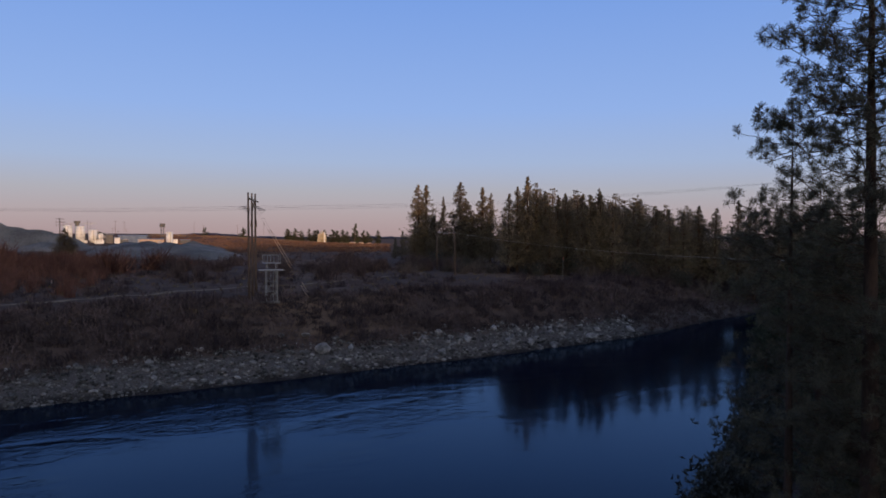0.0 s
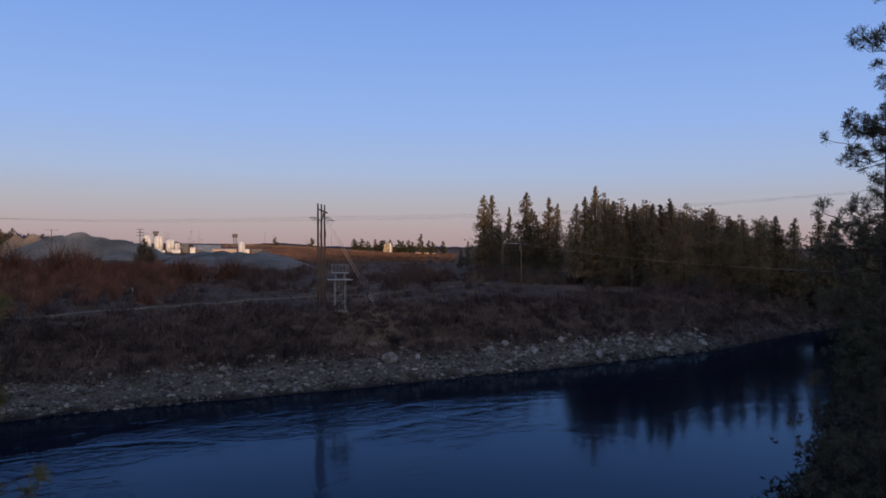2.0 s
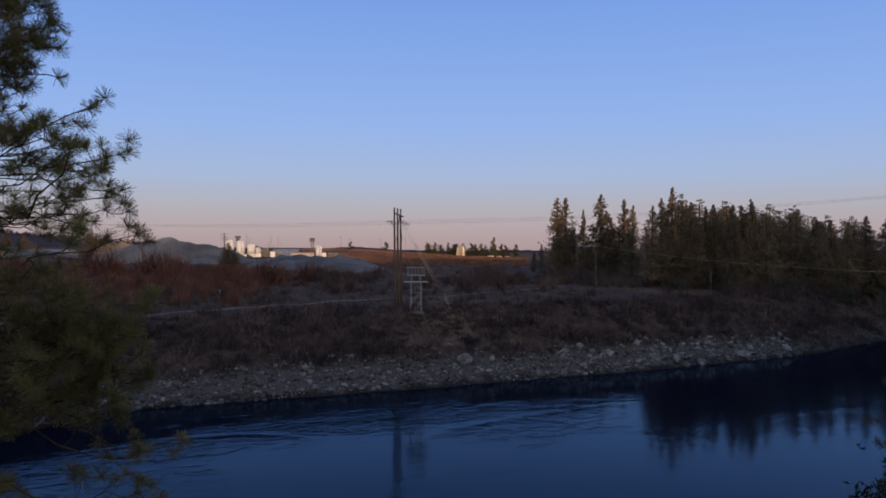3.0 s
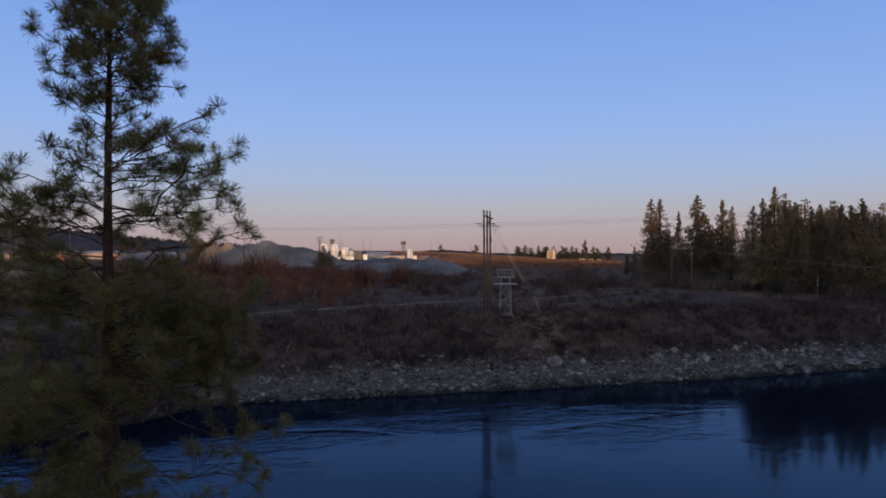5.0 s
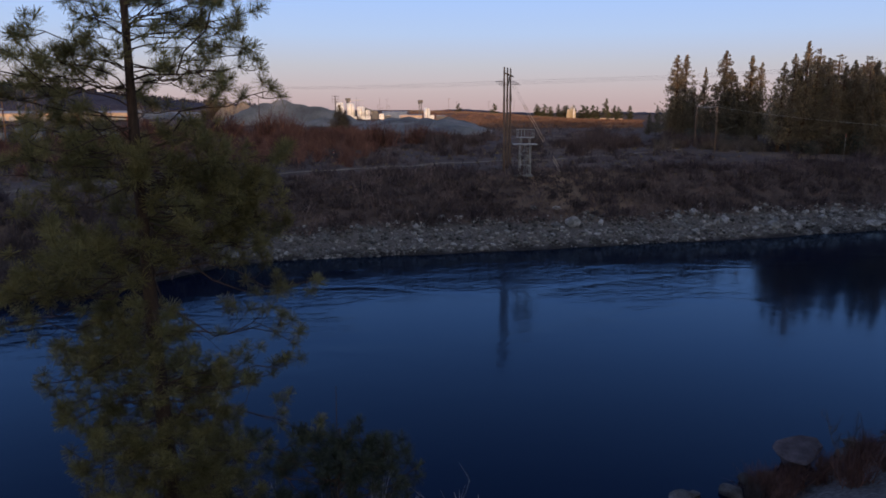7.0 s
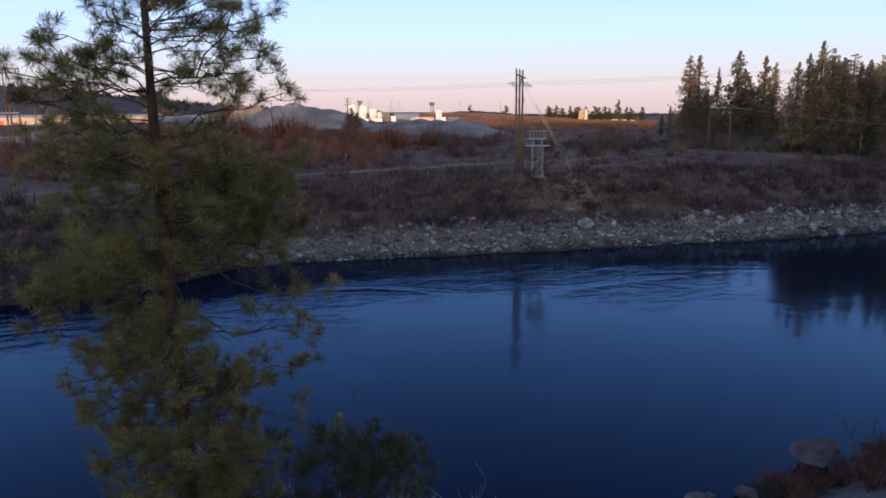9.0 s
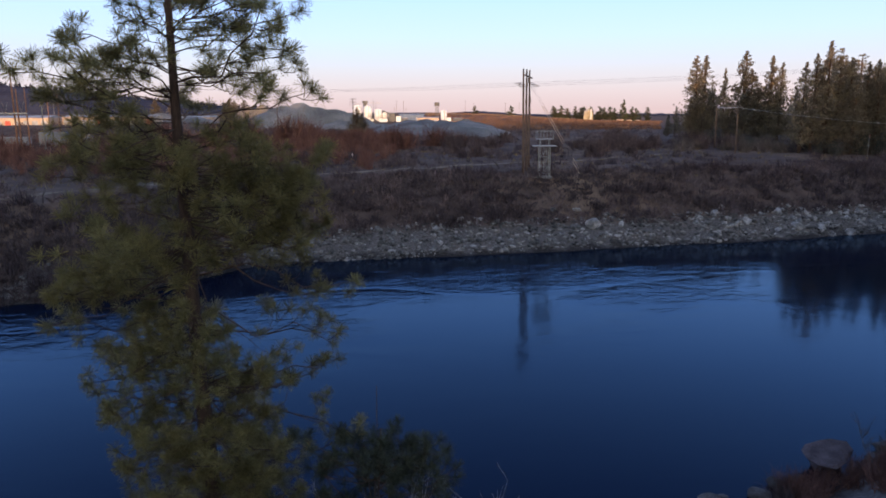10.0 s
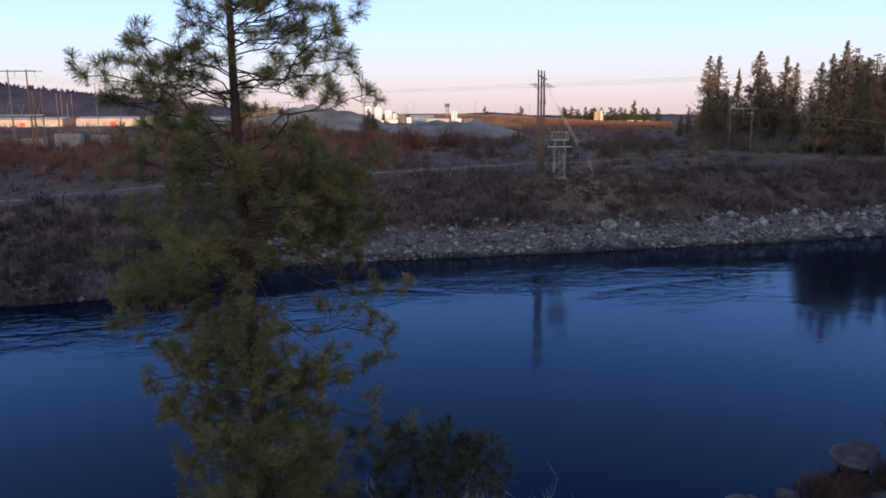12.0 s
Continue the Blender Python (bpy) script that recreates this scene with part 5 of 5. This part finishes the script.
for x, y, top in ((120, 760, 33), (205, 800, 33), (215, 800, 30), (262, 830, 31), (290, 820, 33), (88, 900, 33), (152, 905, 34), (330, 980, 33)):
    line_pole(x, y, top, 1, "far utility pole standing on the skyline", 0.15, 3.2)

# H-shaped line support line to the left, over the yard
for x, y, top, mat in ((-69.7, 215, 32.1, M_ORANGEWOOD), (-68.9, 215.4, 26.5, M_ORANGEWOOD), (-74.6, 216, 32.1, M_GREYWOOD)):
    line_pole(x, y, top, 0, "tall wooden pole of an H-frame line structure", 0.24, mat=mat)
hf = thing("line_crossarm", -72.3, 215.3, 31.6, "long timber crossarms tying two tall line poles together", "power pole", rz=-10)
part("crossarm", Geo().box(-6.4, -0.35, -0.13, 5.6, -0.1, 0.13, 0.02).mesh("crossarm", M_GREYWOOD), hf)
part("lower_arm", Geo().box(-5.5, -0.5, -11.75, 6.2, -0.1, -11.35, 0.02).mesh("crossarm", M_GALV), hf)
part("strain_insulator", insul, hf, "brown strain insulator beyond the arm's end", pose(5.9, -0.2, -0.1, 0, 0, 0))
for k in range(3):
    part("insulator", insul, hf, "brown hanging insulator string", pose(-5.4 + 5.2 * k, -0.25, -0.3, 0, 90, 0))
    wire((-72.3 - 5.2 + 5.2 * k, 215.3, 30.2), (-290, 300 + 6 * k, 35), 3, 0.02)
    for lean in (-16, 16):
        part("switch_insulator", insulator(14, 0.2, 0.2, M_GREYWOOD), hf, "grey switch insulator in a V pair", pose(-3.6 + 4.2 * k, -0.3, -11.3, 0, -90 + lean, 0))
YARD_POLES = [(-66.7, 215, 26.8, M_ORANGEWOOD), (-63.5, 217, 26.0, M_GREYWOOD), (-119.6, 421, 34.5, M_ORANGEWOOD), (-133, 480, 28.0, M_GREYWOOD), (-78.4, 321, 32.8, M_GREYWOOD), (-69.8, 322, 37.0, M_GREYWOOD), (-90, 330, 29.0, M_ORANGEWOOD)]
for x, y, top, mat in YARD_POLES:
    line_pole(x, y, top, 0, "tall wooden pole in the substation yard", 0.2, 2.8, 10, mat)


# ---- gravel heaps ----
def heap(name, x, y, rx, ry, hh, label, seed, peaks=3, mat=M_HEAP, crest=()):
    r = np.random.default_rng(seed)
    pk = [(r.uniform(-0.45, 0.45), r.uniform(-0.3, 0.3), r.uniform(0.45, 0.9)) for _ in range(peaks)] + [(0, 0, 1.0)]
    pk = list(crest) or pk
    base = h(x, y) - 1.0

    def z(X, Y):
        u, w = (X - x) / rx, (Y - y) / ry
        out = np.zeros_like(X)
        for a, b, s in pk:
            q = np.sqrt((u - a) ** 2 + (w - b) ** 2)
            out = np.maximum(out, s * np.clip(1.08 - q / 0.62, 0, 1) ** 0.9)
        rim = np.clip((1 - np.sqrt(u * u + w * w)) * 4, 0, 1)
        return base + rim * (hh + 1.0) * out * (1 + 0.06 * smooth_noise(X, Y, 5.0, seed)) + 0.5 * smooth_noise(X, Y, 4.5, seed + 2) * rim + 0.3 * smooth_noise(X, Y, 1.8, seed) * rim + r.uniform(-0.12, 0.12, X.shape) * rim

    vv, ff = sheet(np.linspace(x - rx, x + rx, 70), np.linspace(y - ry, y + ry, 46), z)
    return tagged(new(name, mesh_of(name, vv, ff, mat, True)), label, "gravel mound", "mounds of the gravel works")


heap("gravel_mound", 17, 482, 52, 40, 15.6, "broad blue-grey mound of crushed gravel", 201, crest=((-0.1, 0, 1.0), (-0.3, 0.1, 0.9), (0.12, 0, 0.86), (0.3, -0.05, 0.78), (0.5, -0.1, 0.6)))
heap("gravel_mound", -13, 545, 26, 22, 15.6, "tan gravel mound with a sunlit crown", 202, mat=M_TANHEAP, crest=((0, 0, 1.0), (-0.35, 0.1, 0.9), (0.3, -0.1, 0.7)))
heap("gravel_mound", 52, 452, 40, 30, 4.4, "long low grey gravel mound", 203, crest=((-0.4, 0, 1.0), (-0.1, 0, 0.85), (0.25, -0.1, 0.6), (0.5, -0.2, 0.4)))
heap("gravel_mound", 106, 425, 26, 26, 5.5, "low pale grey gravel mound before the white tank", 204, crest=((0.1, 0, 1.0), (-0.3, 0, 0.8), (0.4, -0.2, 0.7)))
heap("gravel_mound", 74, 342, 40, 66, 5.6, "broad low spread of grey crushed gravel", 205, crest=((0, 0, 1.0), (0.2, 0.4, 1.0), (-0.2, 0.45, 1.0), (0.1, -0.35, 0.9), (-0.3, 0.1, 0.9), (0.35, 0.1, 0.9), (-0.1, 0.2, 1.0)))
heap("gravel_mound", -75, 500, 40, 30, 5.0, "low grey gravel heap beside the trees", 206, 2)
heap("gravel_mound", 320, 1150, 110, 40, 5.0, "far low earth mound on the skyline", 207, 2, M_HAZEHILL)


# ---- gravel plant ----
def silo(x, y, r, z0, z1, label, legs=True):
    ob = thing("silo", x, y, z0, label, "silo", "plant silos")
    H = z1 - z0
    lo = 0.28 * H if legs else 0
    g = Geo().tube([(0, 0, lo), (0, 0, H * 0.88)], r, 24)
    shell = part("shell", g.mesh("shell", M_WHITE, True), ob)
    part("roof", Geo().tube([(0, 0, H * 0.88), (0, 0, H * 0.9), (0, 0, H * 0.94), (0, 0, H * 0.96)], [r * 1.02, r * 1.02, r * 0.5, r * 0.2], 24).mesh("roof", M_WHITE, True), ob)
    for k in range(4):
        zz = lo + (H * 0.88 - lo) * (k + 0.5) / 4
        part("band", Geo().tube([(0, 0, zz), (0, 0, zz + 0.12)], r * 1.015, 24).mesh("band", M_GALV, True), shell)
    if legs:
        part("hopper", Geo().tube([(0, 0, lo * 0.35), (0, 0, lo)], [r * 0.25, r], 20).mesh("hopper", M_WHITE, True), ob)
        for k in range(4):
            a = math.pi / 4 + k * math.pi / 2
            px, py = math.cos(a) * r * 0.85, math.sin(a) * r * 0.85
            part("leg", Geo().box(px - 0.15, py - 0.15, -1, px + 0.15, py + 0.15, lo + 0.3).mesh("leg", M_GALV), ob)
    part("ladder", Geo().box(-0.25, -r - 0.15, lo, 0.25, -r - 0.02, H * 0.9).mesh("ladder", M_GALV), shell)
    part("rail", Geo().tube([(r * 0.9 * math.cos(t), r * 0.9 * math.sin(t), H * 0.95 + 0.4) for t in np.linspace(0, 6.28, 20)], 0.06, 4).mesh("rail", M_GALV), ob)
    return ob


silo(67.4, 651, 3.5, 11.5, 28.0, "tall white cement silo lit by low sun")
silo(76.5, 649, 3.6, 11.5, 27.3, "widest white cement silo lit by low sun")
silo(85.4, 647, 3.4, 11.5, 24.2, "shorter white cement silo lit by low sun")
silo(91.0, 645.5, 1.9, 11.5, 21.0, "small white storage silo at the plant's end")
plant = thing("batch_plant", 78, 660, 11.5, "dark steel batching tower and conveyors behind the silos", "plant")
part("tower", Geo().box(-4, -2, 0, -1.2, 2, 18.6, 0.05).mesh("tower", M_DARK), plant)
part("head", Geo().box(-4.8, -2.2, 17.4, -0.4, 2.2, 19.2, 0.05).mesh("head", M_DARK), plant)
part("tower", Geo().box(9.5, -2, 0, 15, 2, 10.5, 0.05).mesh("tower", M_DARK), plant)
part("catwalk", Geo().box(-12, -0.6, 17.0, 12, 0.6, 17.3).mesh("catwalk", M_GALV), plant)
part("mast", Geo().tube([(5, 0, 10), (5, 0, 20)], 0.15, 6).mesh("mast", M_DARK), plant)
part("mast", Geo().tube([(7.2, 0, 10), (7.2, 0, 18.5)], 0.12, 6).mesh("mast", M_DARK), plant)
part("conveyor", Geo().tube([(14, 0, 10), (33, -6, 1)], 0.7, 6).mesh("conveyor", M_DARK), plant)
part("shed", Geo().box(16, -4, 0, 22, 2, 5.0, 0.05).mesh("shed", M_DARK), plant)
part("shed", Geo().box(-3, -9, 0, 4, -5, 3.2, 0.05).mesh("shed", M_WHITE), plant)
part("hopper", Geo().tube([(18, 4, 3), (18, 4, 6), (18, 4, 9.5)], [0.6, 2.2, 2.2], 8).mesh("hopper", M_ROOF), plant)


def shed(x, y, w, d, hh, mat, label, rz=-12, doors=0, roof=M_ROOF, windows=0):
    ob = thing("warehouse", x, y, h(x, y) - 0.2, label, "building", "works buildings", rz=rz)
    wall = part("wall", Geo().box(-w / 2, -d / 2, 0, w / 2, d / 2, hh, 0.03).mesh("wall", mat), ob)
    g = Geo().raw([(-w / 2 - .3, -d / 2 - .3, hh + .02), (w / 2 + .3, -d / 2 - .3, hh + .02), (w / 2 + .3, d / 2 + .3, hh + .02), (-w / 2 - .3, d / 2 + .3, hh + .02), (-w / 2 - .3, 0, hh + 0.08 * d), (w / 2 + .3, 0, hh + 0.08 * d)],
                  [(0, 1, 5, 4), (2, 3, 4, 5), (0, 4, 3), (1, 2, 5), (3, 2, 1, 0)])
    part("roof", g.mesh("roof", roof), ob)
    for k in range(doors):
        xx = -w / 2 + w * (k + 0.5) / doors
        part("door", Geo().box(xx - 1.6, -d / 2 - 0.06, 0, xx + 1.6, -d / 2 - 0.005, hh * 0.62, 0.01).mesh("door", M_ROOF if k % 6 != 4 else M_RED), wall)
    for k in range(windows):
        xx = -w / 2 + w * (k + 0.5) / windows
        part("window", Geo().box(xx - 0.7, -d / 2 - 0.05, hh * 0.55, xx + 0.7, -d / 2 - 0.005, hh * 0.8).mesh("window", M_GLASS), wall)
    return ob


shed(122, 603, 18, 9, 4.2, M_CREAM, "long low cream shed beside the white tank", -12, 3)
shed(138.8, 598, 3.5, 5, 4.0, M_WHITE, "small white block beside the tank", -12)
shed(114.5, 640, 22, 10, 6.8, M_BLUE, "blue-grey clad shed at the gravel plant", -12, 2)
tank = thing("storage_tank", 133.7, 595, 11.3, "tall plain white storage tank lit by low sun", "tank")
part("shell", Geo().tube([(0, 0, -0.5), (0, 0, 10.2)], 2.55, 28).mesh("shell", M_WHITE, True), tank)
part("roof", Geo().tube([(0, 0, 10.2), (0, 0, 10.35), (0, 0, 10.8)], [2.6, 2.6, 0.4], 28).mesh("roof", M_WHITE, True), tank)
part("ladder", Geo().box(-0.3, -2.75, 0, 0.3, -2.57, 10.4).mesh("ladder", M_GALV), tank)
stack = thing("lattice_tower", 163, 757, 13.5, "dark lattice tower with a box head on the skyline", "tower")
for x in (-1.2, 1.2):
    part("leg", Geo().box(x - 0.35, -0.35, 0, x + 0.35, 0.35, 14).mesh("leg", M_DARK), stack)
part("head", Geo().box(-2.4, -1.5, 13.5, 2.4, 1.5, 17.2, 0.1).mesh("head", M_DARK), stack)
for k in range(3):
    part("brace", Geo().tube([(-1.2, 0, 4.5 * k), (1.2, 0, 4.5 * k + 4.5)], 0.14, 5).mesh("brace", M_DARK), stack)

for x, y, w, d, hh, mt, text in ((97, 640, 5, 4, 7.5, M_DARK, "dark steel hopper house beside the silos"), (102, 636, 4, 4, 5.0, M_WHITE, "small white plant hut beside the silos"), (107, 634, 6, 4, 3.6, M_DARK, "low dark machinery shed at the gravel plant"),
                                (62, 640, 6, 5, 4.0, M_BLUE, "small blue-grey shed before the silos"), (88, 632, 7, 4, 3.2, M_WHITE, "long white office cabin before the silos"), (150, 612, 8, 5, 3.4, M_DARK, "dark low shed behind the white tank"), (55, 655, 4, 4, 9.0, M_DARK, "narrow dark crusher tower at the gravel plant")):
    shed(x, y, w, d, hh, mt, text, -12)
for x, y, top in ((100, 645, 25), (105, 650, 22.5), (112, 655, 24)):
    line_pole(x, y, top, 1, "thin plant mast with a short arm", 0.12, 1.6)
# grain elevator far out on the plain
elev = thing("grain_elevator", 392.3, 884, h(392.3, 884) - 0.3, "ochre grain elevator lit by low sun, far off", "grain elevator", rz=-20)
for k, (x, w, z1) in enumerate(((-4.4, 3.0, 11), (-1.4, 3.0, 13), (1.6, 3.0, 12.2), (4.4, 2.6, 9.4))):
    part("bin", Geo().tube([(x, 0, 0), (x, 0, z1), (x, 0, z1 + 1.4)], [w / 2, w / 2, 0.4], 16).mesh("bin", M_YELLOW, True), elev)
part("head_house", Geo().box(-1.8, -1.6, 12.4, 1.2, 1.6, 16.2, 0.1).mesh("head_house", M_ROOF), elev)
part("leg", Geo().box(2.5, -2.2, 0, 3.7, -1.5, 14.0, 0.05).mesh("leg", M_WHITE), elev)
part("shed", Geo().box(-6.4, -3.4, 0, -2.4, 2, 5.5, 0.1).mesh("shed", M_YELLOW), elev)

for x, y, w in ((434.9, 880, 8), (448.6, 881, 6), (460, 880, 5)):
    shed(x, y, w, 3, 2.6, M_CREAM, "small pale trailer far out on the plain", -10)

bv, bf = [], []
for k in range(47):
    x, y = 165 + 6.0 * k, 866 + 0.02 * 6.0 * k
    z = h(x, y)
    bv += [(x, y - 0.3, z - 0.4), (x, y - 0.2, z + 0.9), (x, y + 0.2, z + 0.9), (x, y + 0.3, z - 0.4)]
    if k:
        bf += [(4 * k - 4 + m, 4 * k - 4 + (m + 1) % 4, 4 * k + (m + 1) % 4, 4 * k + m) for m in range(4)]
bf += [(0, 3, 2, 1), (184, 185, 186, 187)]
barrier = new("road_barrier", mesh_of("road_barrier", bv, bf, M_TRACK))
tagged(barrier, "long low pale road barrier along the sunlit field", "barrier", kind="structure")

# works yard to the left
shed(-150, 466, 46, 16, 4.6, M_CREAM, "long pale warehouse lit orange by low sun", -12, 9)
shed(-95, 455, 52, 14, 4.4, M_CREAM, "long low warehouse lit orange by low sun", -12, 11)
shed(-62, 520, 40, 14, 3.2, M_CREAM, "low pale warehouse behind the gravel heaps", -12, 5)
shed(-210, 480, 60, 16, 5.0, M_CREAM, "long pale warehouse lit orange by low sun", -12, 8)


def container(x, y, w, hh, mat, label, rz):
    ob = thing("shipping_container", x, y, h(x, y) - 0.05, label, "container", "yard containers", rz=rz)
    body = part("body", Geo().box(-w / 2, -1.3, 0, w / 2, 1.3, hh, 0.02).mesh("body", mat), ob)
    for k in range(int(w / 0.6)):
        xx = -w / 2 + 0.3 + k * 0.6
        part("rib", Geo().box(xx - 0.12, -1.36, 0.15, xx + 0.12, -1.295, hh - 0.15).mesh("rib", mat), body)
    return ob


container(-66.5, 236, 7.5, 4.2, M_CABIN, "pale grey equipment cabin in the yard", -8)
container(-58, 240, 6.5, 3.6, M_CABIN, "pale grey equipment cabin in the yard", -8)
container(-78, 238, 9, 3.2, M_CABIN, "low pale grey equipment cabin in the yard", -8)
container(-48, 246, 7.0, 3.0, M_CABIN, "low pale grey equipment cabin in the yard", -8)
post = thing("marker_post", 13.9, 151, h(13.9, 151), "short white marker post beside the track", "post")
part("post", Geo().tube([(0, 0, -0.3), (0, 0, 1.25), (0, 0, 1.35)], [0.09, 0.09, 0.03], 8).mesh("post", M_WHITE, True), post)
part("band", Geo().tube([(0, 0, 0.95), (0, 0, 1.15)], 0.094, 8).mesh("band", M_RED, True), post)
# added post with a red disc that stands in for a small red light
sign = thing("red_light_disc", 125.8, 134.8, h(125.8, 134.8), "small red disc on an added post before the wood, standing in for a red light", "sign", rz=40)
part("post", Geo().tube([(0, 0, -0.3), (0, 0, 4.6)], 0.05, 8).mesh("post", M_GALV, True), sign)
part("disc", Geo().tube([(0, -0.06, 4.4), (0, -0.1, 4.4)], 0.38, 18).mesh("disc", M_RED), sign, "red painted disc")
cabin = shed(151.5, 236, 5.5, 4, 2.8, M_WHITE, "small white hut among the pines", 20, 0, M_ROOF, 2)

# trees along the crest of the distant ridge
rr = np.random.default_rng(77)
RX = rr.uniform(-2600, 60, 600)
RC = np.stack([RX, rr.uniform(2640, 2740, 600), np.interp(RX, RIDGE_X, RIDGE_Z) - 1.0], 1)
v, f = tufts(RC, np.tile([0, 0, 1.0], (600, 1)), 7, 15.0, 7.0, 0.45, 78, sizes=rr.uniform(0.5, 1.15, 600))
tagged(new("ridge_wood", mesh_of("ridge_wood", v, f, M_HAZEHILL)), "small dark trees along the crest of the distant ridge", "trees", kind="stuff")
